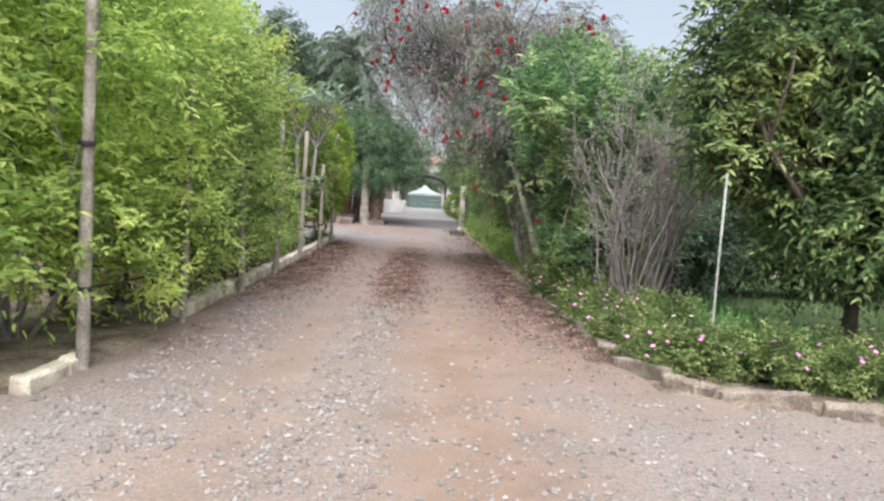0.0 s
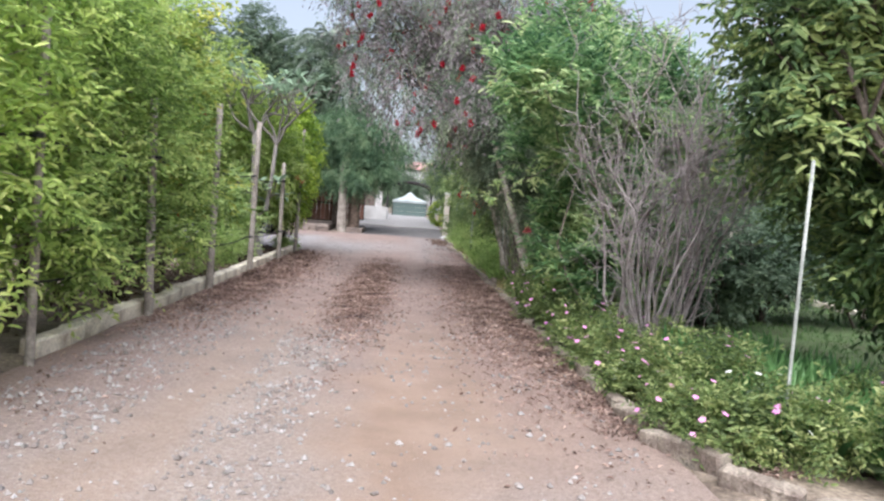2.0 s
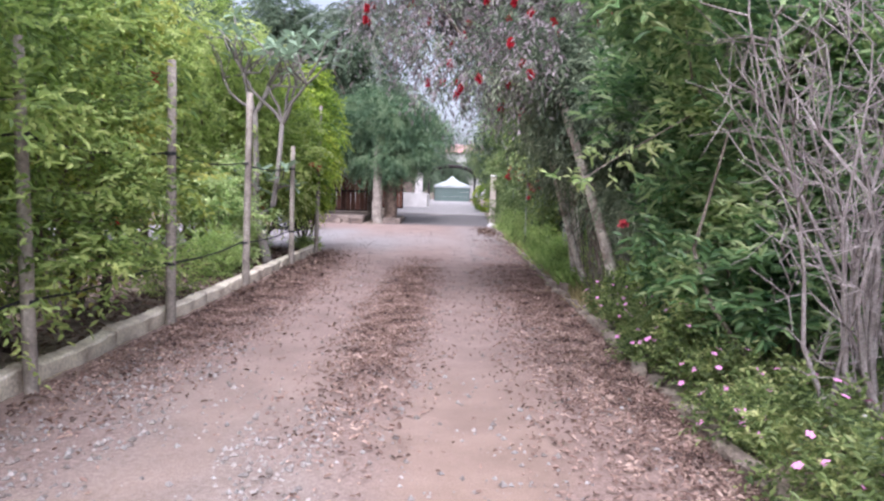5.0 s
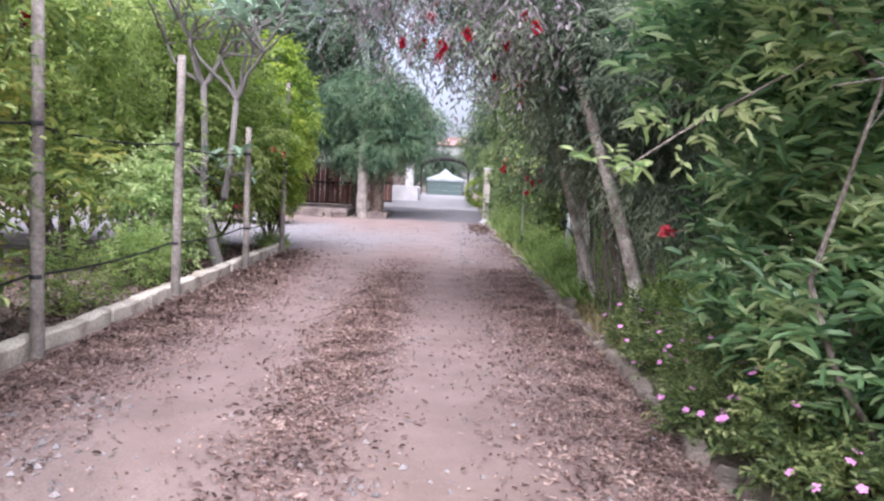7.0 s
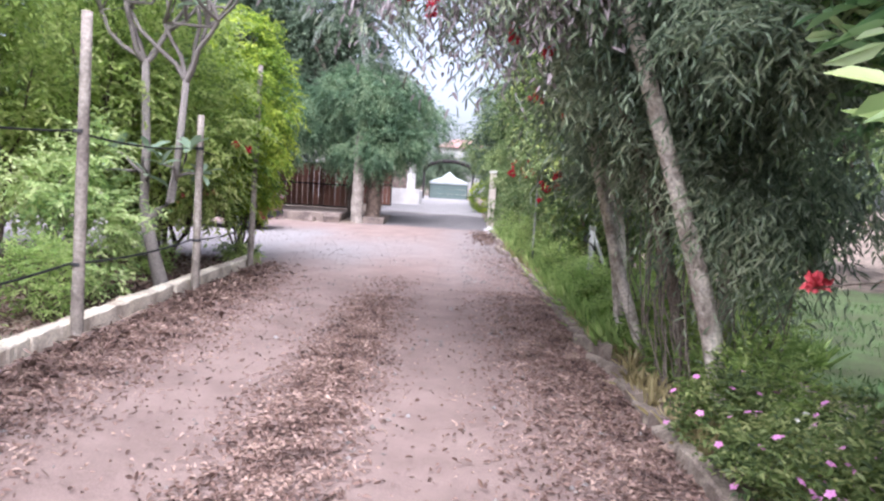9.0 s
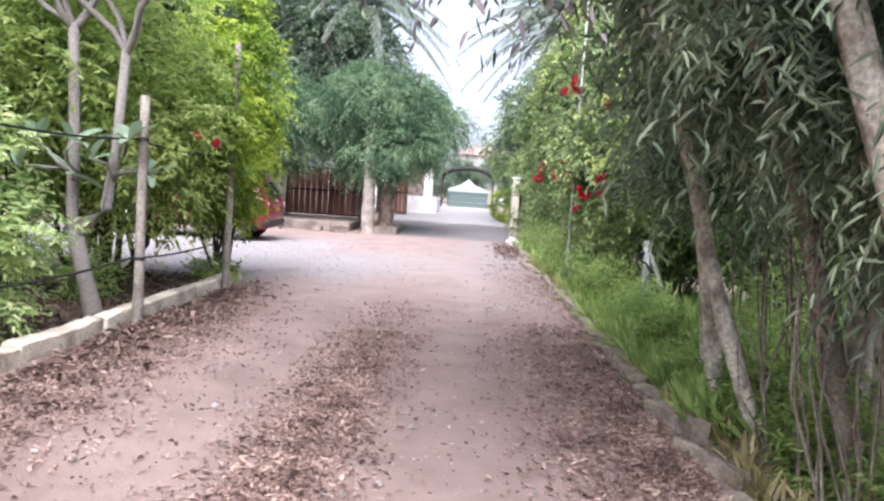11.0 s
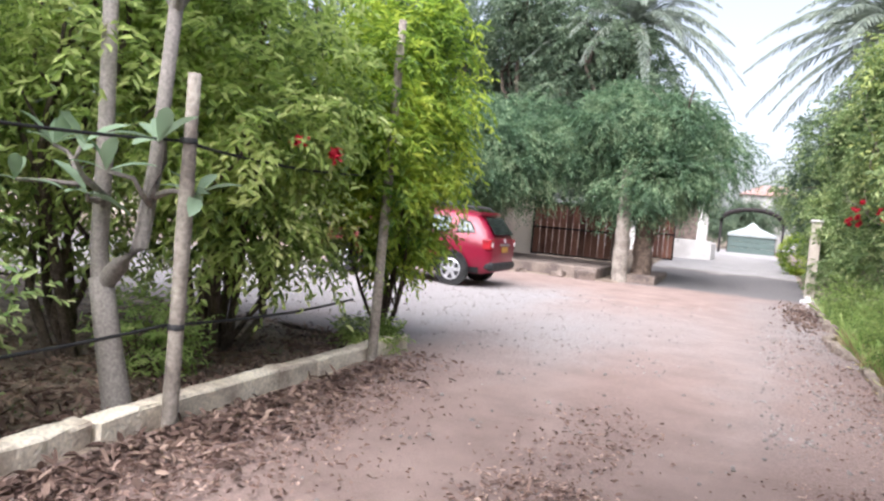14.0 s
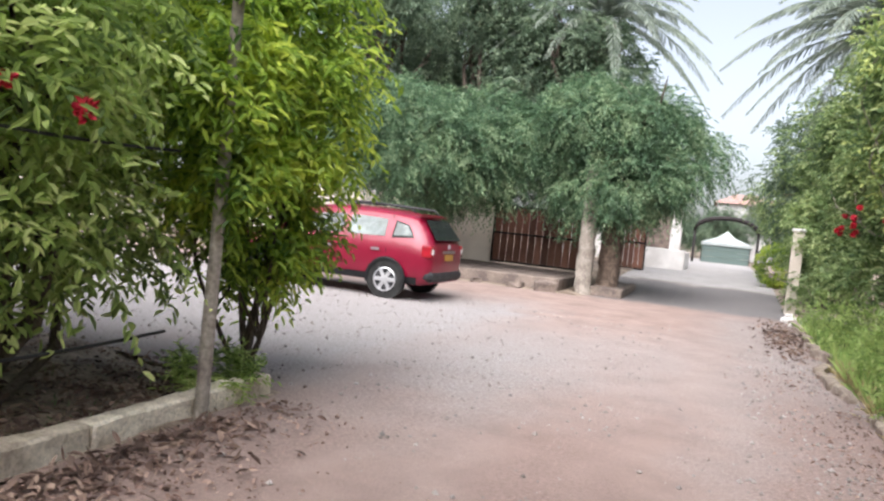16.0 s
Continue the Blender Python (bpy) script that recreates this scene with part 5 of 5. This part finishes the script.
rear_quad("rear_window", 1.14, 1.5, 0.66, 0.57, -0.835, -0.56, M_GLASS, "dark rear window")
rear_quad("spoiler", 1.55, 1.6, 0.62, 0.6, -0.55, -0.4, M_PAINT, "red roof spoiler", 0.03)
rear_quad("trim_strip", 0.9, 0.95, 0.34, 0.34, -0.865, -0.86, M_RIM, "chrome strip over the plate")
rear_quad("number_plate", 0.76, 0.88, 0.22, 0.22, -0.868, -0.862, M_PLATE, "yellow number plate")
part("emblem", tubes("emblem", [[(-0.86, 0, 1.02, 0.05), (-0.845, 0, 1.02, 0.05)]], 12), M_RIM, car)


def wheel(x, side):
    y = side * 0.8
    w = new("wheel")
    w.parent = car
    w.matrix_local = pose(x, y, 0.343)
    def disc(rr, y0, y1, n=28):
        bm = bmesh.new()
        bmesh.ops.create_cone(bm, cap_ends=True, segments=n, radius1=rr, radius2=rr, depth=y1 - y0, matrix=Matrix.Translation((0, (y0 + y1) / 2 * side, 0)) @ Matrix.Rotation(math.pi / 2, 4, "X"))
        return bm
    bm = disc(0.343, -0.1, 0.135)
    bmesh.ops.bevel(bm, geom=[e for e in bm.edges if len(e.link_faces) == 2 and any(len(f.verts) > 4 for f in e.link_faces)], offset=0.035, segments=3, affect="EDGES")
    part("tyre", bm, M_TYRE, w)
    # dark disc gives the shadow between the spokes as a colour
    part("rim_well", disc(0.225, 0.1, 0.139), M_CLAD, w, "shadowed rim well")
    part("hub", disc(0.06, 0.1, 0.152, 12), M_RIM, w)
    bm = bmesh.new()
    bmesh.ops.create_cone(bm, cap_ends=False, segments=28, radius1=0.225, radius2=0.215, depth=0.02, matrix=Matrix.Translation((0, 0.145 * side, 0)) @ Matrix.Rotation(math.pi / 2, 4, "X"))
    bmesh.ops.solidify(bm, geom=list(bm.faces), thickness=0.02)
    part("rim", bm, M_RIM, w)
    for k in range(6):
        bm = boxed(0.04, 0.215, 0.135, 0.15, -0.035, 0.035, 0.005)
        bmesh.ops.transform(bm, matrix=Matrix.Rotation(k * math.pi / 3, 4, "Y") @ Matrix.Diagonal((1, side, 1, 1)), verts=bm.verts)
        part("spoke", bm, M_RIM, w)
    arch = bmesh.new()
    rows = []
    for a in np.linspace(-0.25, math.pi + 0.25, 15):
        rows.append([arch.verts.new((r * math.cos(a), side * (0.155 if r > 0.4 else 0.165), r * math.sin(a))) for r in (0.36, 0.405)])
    for a, b in zip(rows, rows[1:]):
        arch.faces.new((a[0], a[1], b[1], b[0]))
    bmesh.ops.solidify(arch, geom=list(arch.faces), thickness=0.02)
    ob = part("arch_cladding", arch, M_CLAD, car, "dark plastic wheel arch")
    ob.matrix_local = pose(x, y, 0.36)
    # flat dark disc proud of the body, in place of a shaded recess
    ob = part("wheel_well", disc(0.385, 0.1, 0.128), M_TYRE, car, "dark wheel well")
    ob.matrix_local = pose(x, y, 0.37)


for x in (0.0, 2.67):
    for sd in (1, -1):
        wheel(x, sd)

# ---- poles in the beds ----
for x, y, h, r, lab in ((2.83, 6.96, 1.95, 0.012, "thin white metal pole standing in the flower bed"), (2.35, 25.5, 5.2, 0.016, "tall thin pale pole beside the hibiscus")):
    pole = thing("garden_pole", x, y, 0, lab, "pole", "thin garden poles")
    part("shaft", tubes("shaft", [[(0, 0, -0.1, r), (0.015, 0.01, h * 0.5, r), (0.035, 0.02, h, r)]], 8), M_WHITEPOLE, pole)
    part("sleeve", tubes("sleeve", [[(0, 0, -0.05, r * 1.6), (0.01, 0, 0.4, r * 1.6)]], 8), M_HOSE, pole, "black plastic sleeve")

# standpipe with a black hose in the grass
pipe = thing("standpipe", 2.86, 22.05, 0.0, "pale grey plastic standpipe with a black hose in the grass", "water pipe")
part("riser", tubes("riser", [[(0, 0, -0.1, 0.05), (0.01, 0, 0.5, 0.05), (0.01, 0, 1.0, 0.05)], [(0.01, 0, 1.0, 0.056), (0.01, 0, 1.05, 0.056), (0.01, 0, 1.06, 0.04)]], 12), M_WHITEPOLE, pipe)
part("branch_pipe", tubes("branch_pipe", [[(0.02, 0, 0.95, 0.028), (0.1, -0.1, 0.72, 0.028), (0.22, -0.22, 0.36, 0.028), (0.27, -0.26, -0.05, 0.028)]], 10), M_WHITEPOLE, pipe, "slanting pale pipe")
part("tap", tubes("tap", [[(-0.1, -0.04, 0.9, 0.02), (-0.02, -0.01, 0.91, 0.024), (0.06, 0.02, 0.9, 0.02)], [(-0.1, -0.04, 0.9, 0.018), (-0.12, -0.05, 0.82, 0.015)]], 8), M_HOSE, pipe, "dark tap")
part("hose", tubes("hose", [[(-0.12, -0.05, 0.84, 0.014), (-0.02, -0.12, 0.78, 0.014), (0.1, -0.14, 0.6, 0.014), (0.12, -0.08, 0.4, 0.014), (-0.03, -0.1, 0.38, 0.014), (-0.2, -0.2, 0.12, 0.014), (-0.3, -0.3, 0.04, 0.014)]], 8), M_HOSE, pipe, "black hose")

# ---- flower bed ----
def petal_mesh():
    n = 5
    a = np.arange(n) * 2 * math.pi / n
    way = np.stack([np.cos(a), np.sin(a), 0.15 + 0 * a], 1)
    return leaf_mesh("flower", np.zeros((n, 3)), way, np.tile([0, 0, 1.0], (n, 1)), 0.026, 0.021, 0.05, 0.1)


PETAL = [petal_mesh(), petal_mesh()]
PETAL[0].materials.append(M_PINK), PETAL[1].materials.append(M_WHITEFLOWER)
spots = []
rng = np.random.default_rng(600)
for y in np.arange(7.0, 15.3, 0.52):
    for x, w in ((2.36 if y > 8.4 else 2.5, 0.3), (2.92 if y > 9.2 else 2.72, 0.34)):
        spots.append((x + rng.normal() * 0.06, y + rng.normal() * 0.1, w))
for s in np.linspace(0, 1, 9):
    spots += [(2.9 + 3.6 * s, 6.85 - 1.6 * s, 0.3), (3.1 + 3.6 * s, 7.4 - 1.6 * s, 0.32)]
for i, (x, y, w) in enumerate(spots):
    r = np.random.default_rng(610 + i)
    h = r.uniform(0.22, 0.55)
    pl = thing("flowering_bush", x, y, 0.02, "low green bedding plant with small pink and white flowers", "plant", "flowering plants in the bed")
    crown("foliage", r, [(0, 0, h * 0.5, w, w, h * 0.5), (r.normal() * 0.1, r.normal() * 0.1, h * 0.7, w * 0.6, w * 0.6, h * 0.45), (r.normal() * 0.16, r.normal() * 0.16, h * 0.95, w * 0.35, w * 0.35, h * 0.35)], 220, 8, 0.14, 0.05, 0.019, M_FLOWERBED, pl, droop=0.0, shell=0.35, gap=-0.25, gapsize=0.28, low=-0.02)
    white = i % 6 == 1
    for k in range(int(r.integers(6, 12) + 5 * (y > 8))):
        d = unit(r.normal(size=3) * [1, 1, 0.5] + [0, 0, 0.8])
        ob = part("flower", PETAL[1 if white else 0], None, pl, "white flower" if white else "pink flower")
        ob.matrix_local = pose(d[0] * w * 1.18, d[1] * w * 1.18, h * 0.55 + d[2] * h * 0.72, d[1] * -40, d[0] * 40, r.uniform(0, 90))


def blades(name, rng, x, y, h, w, material, label, category, lean=0.35, z=None):
    """Upright blades of grass at the points given."""
    n = len(x)
    base = np.stack([x, y, rise(y) - 0.02 if z is None else z], 1)
    way = rng.normal(size=(n, 3)) * lean + [0, 0, 1.0]
    face = rng.normal(size=(n, 3)) * [1, 1, 0.1]
    ob = part(name, leaf_mesh(name, base, way, face, h * rng.uniform(0.6, 1.3, n), w, 0.1, 0.25), material)
    return tagged(ob, label, category, kind="stuff")


turf = part("lawn", sheet("lawn", lines((3.2, 14, 0.3)), lines((4.0, 26, 0.3)), lambda x, y: 0.06 + 0.012 * wave(np.stack([x, y], -1), 70, 0.8), lambda x, y: (y > 7.2 - 0.42 * (x - 2.4)) & (y < 25 + np.sin(x * 2)) & ~((x < 4.2 + 0.5 * np.sin(y)) & (y > 12.5))), M_TURF)
tagged(turf, "green lawn behind the flower bed", "lawn", kind="structure")
rng = np.random.default_rng(700)
n = 34000
x, y = rng.uniform(3.3, 11, n), 5.2 + rng.random(n) ** 1.3 * 17
keep = (y > 6.9 - 0.42 * (x - 2.4)) & (wave(np.stack([x, y], 1), 71, 1.5) > -0.5)
blades("lawn_grass", rng, x[keep], y[keep], 0.13, 0.013, M_LAWN, "short green lawn grass", "grass", 0.5)
n = 2600
x, y = rng.uniform(2.8, 3.9, n), rng.uniform(6.9, 9.3, n)
blades("strap_grass", rng, x, y, 0.46, 0.022, M_STRAP, "tufts of tall dark-green strap leaves", "grass", 0.4)
x, y = 3.3 + rng.normal(size=1000) * 0.3, 19.8 + rng.normal(size=1000) * 0.6
blades("broad_grass", rng, x, y, 0.55, 0.024, M_GRASS, "clump of broad bright green grass blades", "grass", 0.32)
n = 27000
y = 17.3 + 19.7 * rng.random(n) ** 1.7
x = 2.2 + rng.random(n) ** 1.2 * 2.0
keep = (wave(np.stack([x, y], 1), 72, 0.9) > -0.5) & ((y < 23) | (rng.random(n) < 0.3))
blades("tall_grass", rng, x[keep], y[keep], 0.32, 0.011, M_GRASS, "tall bright green grass along the kerb", "grass", 0.42)
n = 5200
x, y = 2.16 + rng.random(n) ** 1.4 * 0.55, rng.uniform(14.8, 30, n)
M_STRAW = leafmat("straw_blade", (0.2, 0.17, 0.08), (0.44, 0.37, 0.19), (0.66, 0.58, 0.34), 0.4)
keep = wave(np.stack([x, y], 1), 74, 0.8) > -0.3
blades("dry_grass", rng, x[keep], y[keep], 0.2, 0.011, M_STRAW, "dry straw-coloured grass along the kerb", "grass", 0.7)
n = 5000
x, y = -2.9 - rng.random(n) * 4.5, rng.uniform(15, 23.5, n)
keep = wave(np.stack([x, y], 1), 73, 1.2) > 0.25
blades("sparse_grass", rng, x[keep], y[keep], 0.08, 0.01, M_LAWN, "sparse grass under the shrubs", "grass", 0.6)
rng = np.random.default_rng(720)
for i, (x, y, w, h) in enumerate(((2.7, 17.6, 0.3, 0.5), (2.6, 18.6, 0.3, 0.45), (2.65, 19.7, 0.3, 0.5), (2.6, 21.0, 0.35, 0.6), (2.55, 22.6, 0.4, 0.7), (2.6, 24.4, 0.4, 0.8), (2.55, 26.6, 0.45, 0.9), (2.6, 29.0, 0.45, 0.9), (2.6, 31.5, 0.45, 0.9), (2.6, 34.5, 0.45, 0.9), (-3.0, 23.35, 0.3, 0.3), (-3.3, 17.5, 0.4, 0.8), (-3.3, 15.8, 0.45, 0.8), (-3.7, 20.9, 0.4, 0.7), (2.75, 15.2, 0.35, 0.6), (2.75, 15.9, 0.3, 0.5), (2.7, 16.7, 0.3, 0.5), (3.0, 16.2, 0.4, 0.9), (2.9, 17.3, 0.4, 0.9), (3.0, 18.4, 0.4, 1.0))):
    r = np.random.default_rng(730 + i)
    weed = thing("weed", x, y, float(rise(y)), "leafy green weed growing at the kerb", "plant", "weeds at the kerb")
    for _ in range(4):
        part("stem", tubes("stem", [limb(r, (0, 0, -0.03), (*r.uniform(-w, w, 2) * 0.7, h * 0.8), 0.007, 0.003, 4)], 5), M_DARKBARK, weed)
    crown("foliage", r, [(0, 0, h * 0.5, w, w, h * 0.5)], 260, 7, 0.16, 0.07, 0.02, M_GRASS if i % 2 else M_SPRAY, weed, droop=0.1, shell=0.3, gap=-0.7, low=-0.02)

edging = tagged(new("lawn_edging"), "low pale concrete edging at the back of the lawn", "edging", kind="structure")
EDGE = boxed(-0.7, 0.7, -0.05, 0.05, -0.05, 0.14, 0.012)
edge_me = bpy.data.meshes.new("edging_block")
EDGE.to_mesh(edge_me)
EDGE.free()
for k in range(4):
    part("edging_block", edge_me, M_KERB, edging).matrix_local = pose(8.5 + 0.04 * k, 13.4 + 1.42 * k, 0.02, 0, 0, 90)
rng = np.random.default_rng(780)
for i, (x, y) in enumerate(((6.0, 13.8), (7.6, 13.6), (9.2, 14.0), (10.8, 13.8), (4.7, 12.9), (5.0, 14.6))):
    shrub("dark_hedge_shrub", x, y, ball_clumps(781 + i, 9, 0, 0, 1.0, 0.7, 0.6, 0.6, 0.5), [(rng.uniform(-0.6, 0.6), rng.uniform(-0.5, 0.5), rng.uniform(0.8, 1.5)) for _ in range(5)], 900, 8, 0.26, 0.09, 0.04, M_DARK, M_DARKBARK, "dark-green shrub at the back of the lawn", "shrub", "shrubs behind the lawn", 781 + i, 0.03, droop=0.2, shell=0.4, gap=-0.5, low=0.0)

# ---- fallen leaves and gravel ----
rng = np.random.default_rng(800)


def scatter(n, x0, x1, y0, y1, thin=-0.2, size=0.8, seed=1):
    x, y = rng.uniform(x0, x1, n), rng.uniform(y0, y1, n)
    keep = wave(np.stack([x, y], 1), seed, size) > thin
    return np.stack([x[keep], y[keep]], 1)


spots = np.concatenate([
    np.stack([rng.normal(-0.25, 0.24, 26000), rng.uniform(8, 20.5, 26000)], 1), np.stack([rng.normal(-0.25, 0.27, 1500), rng.uniform(20.5, 22.5, 1500)], 1),
    np.stack([2.05 - np.abs(rng.normal(0, 0.52, 32000)), rng.uniform(6, 21.5, 32000)], 1), np.stack([2.05 - np.abs(rng.normal(0, 0.35, 3000)), rng.uniform(21, 27, 3000)], 1),
    np.stack([-2.55 + np.abs(rng.normal(0, 0.55, 36000)), rng.uniform(6.5, 22.0, 36000)], 1), np.stack([-2.55 + np.abs(rng.normal(0, 0.4, 1500)), rng.uniform(22, 23.5, 1500)], 1),
    scatter(1500, -2.5, 2.0, 8, 21, 0.2, 1.0, 81), scatter(30000, -6.5, -2.8, 6, 24, -0.3, 1.0, 82),
    scatter(1500, 2.3, 3.5, 9, 20, -0.2, 0.8, 83), np.stack([rng.normal(1.6, 0.35, 900), rng.normal(28.3, 1.0, 900)], 1)])
fade = np.clip((spots[:, 1] - 7 - 2.5 * (spots[:, 0] < 0.8)) / 5, 0.04, 1) * np.where(spots[:, 0] < -2.75, 0.9, np.clip((24 - spots[:, 1]) / 9, 0.25, 0.8))
spots = spots[rng.random(len(spots)) < fade]
edge = np.stack([2.1 - np.abs(rng.normal(0, 0.16, 1800)), rng.uniform(6.6, 11.5, 1800)], 1)
edge[:, 0] += 0.9 * np.clip(7.4 - edge[:, 1], 0, 1)
spots = np.concatenate([spots, edge])
n = len(spots)
zz = np.where(on_drive(spots[:, 0], spots[:, 1]), height(spots[:, 0], spots[:, 1]), soil_height(spots[:, 0], spots[:, 1])) + rng.uniform(0.004, 0.03, n)
way = rng.normal(size=(n, 3)) * [1, 1, 0.22]
face = np.array([0, 0, 1.0]) + rng.normal(size=(n, 3)) * 0.35
litter = part("fallen_leaves", leaf_mesh("fallen_leaves", np.column_stack([spots, zz]), way, face, 0.018 + 0.044 * rng.random(n) ** 1.6, rng.uniform(0.01, 0.027, n), 0.35, rng.uniform(-0.35, 0.35, (n, 1))), M_LITTER)
tagged(litter, "dry brown fallen leaves littering the drive", "leaves", kind="stuff")

PEBBLE = np.array([(1, 0, 0), (0, 1, 0), (-1, 0, 0), (0, -1, 0), (0, 0, 0.8), (0, 0, -0.8)], float)
PFACE = np.array([(0, 1, 4), (1, 2, 4), (2, 3, 4), (3, 0, 4), (1, 0, 5), (2, 1, 5), (3, 2, 5), (0, 3, 5)])
spots = np.concatenate([scatter(8000, -2.4, 2.0, 0, 12, -0.2, 1.1, 84), scatter(7000, -2.4, -1.4, 0, 13, -0.3, 0.8, 85), scatter(6000, -0.9, -0.2, 0, 11, -0.3, 0.8, 90), scatter(20000, -5, 5, 0.5, 6, -0.4, 0.9, 86), scatter(4000, -2.5, 2.0, 12, 26, 0.25, 0.9, 87), scatter(5000, -8, 0, 24, 33, -0.3, 1.0, 88), scatter(2500, 0.9, 2.1, 22, 31, -0.3, 1.0, 89)])
spots = spots[on_drive(spots[:, 0], spots[:, 1])]
n = len(spots)
size = 0.004 + 0.024 * rng.random(n) ** 3.4
v = PEBBLE[None] * size[:, None, None] * rng.uniform(0.6, 1.3, (n, 6, 3))
a = rng.uniform(0, 6.28, n)
ca, sa = np.cos(a)[:, None], np.sin(a)[:, None]
v = np.stack([v[..., 0] * ca - v[..., 1] * sa, v[..., 0] * sa + v[..., 1] * ca, v[..., 2]], -1)
v += np.column_stack([spots, height(spots[:, 0], spots[:, 1]) + size * 0.25])[:, None]
f = (PFACE[None] + np.arange(n)[:, None, None] * 6).reshape(-1, 3)
tagged(part("gravel", mesh_np("gravel", v.reshape(-1, 3), f), M_STONE), "loose pale grey gravel stones on the drive", "gravel", kind="stuff")

# dark mulch of large curled leaves under the shrubs and along the kerb
rng = np.random.default_rng(880)
x = np.concatenate([-2.58 + np.abs(rng.normal(0, 0.3, 1500)), -2.9 - np.abs(rng.normal(0, 0.9, 2600))])
y = np.where(x > -2.7, rng.uniform(15, 22.8, len(x)), rng.uniform(12, 23.6, len(x)))
y = np.where(rng.random(len(x)) < 0.35, 20.2 + rng.normal(0, 1.2, len(x)), y)
x, y = np.append(x, 1.75 + rng.normal(0, 0.22, 700)), np.append(y, 33.4 + rng.normal(0, 1.5, 700))
n = len(x)
zz = np.where(on_drive(x, y), height(x, y), soil_height(x, y)) + rng.uniform(0.005, 0.05, n)
M_MULCH = leafmat("mulch_leaf", (0.045, 0.028, 0.023), (0.13, 0.082, 0.066), (0.36, 0.26, 0.21), 0.05, 0.85, 2.0)
mulch = part("leaf_mulch", leaf_mesh("leaf_mulch", np.column_stack([x, y, zz]), rng.normal(size=(n, 3)) * [1, 1, 0.25], np.array([0, 0, 1.0]) + rng.normal(size=(n, 3)) * 0.4, rng.uniform(0.04, 0.115, n), rng.uniform(0.018, 0.042, n), 0.35, rng.uniform(-0.4, 0.4, (n, 1))), M_MULCH)
tagged(mulch, "dark brown mulch of large dead leaves", "leaves", kind="stuff")

# larger curled leaves drifted against the kerb
BIG = [big_leaf(0.11, 0.042), big_leaf(0.085, 0.038), big_leaf(0.14, 0.045)]
for me in BIG:
    me.materials.append(M_MULCH)
drift = thing("leaf_drift", -2.6, 19.0, 0, "drift of large curled dry leaves along the kerb", "leaves")
rng = np.random.default_rng(900)
for k in range(300):
    y = rng.uniform(14.5, 23.3)
    x = -2.5 + abs(rng.normal()) * 0.28 if k % 2 else -2.95 - abs(rng.normal()) * 0.8
    ob = part("leaf", BIG[k % 3], None, drift)
    ob.matrix_local = pose(x + 2.6, y - 19.0, (0.02 if k % 2 else 0.05) + rng.uniform(0, 0.03), rng.normal() * 25, rng.normal() * 18, rng.uniform(0, 360))
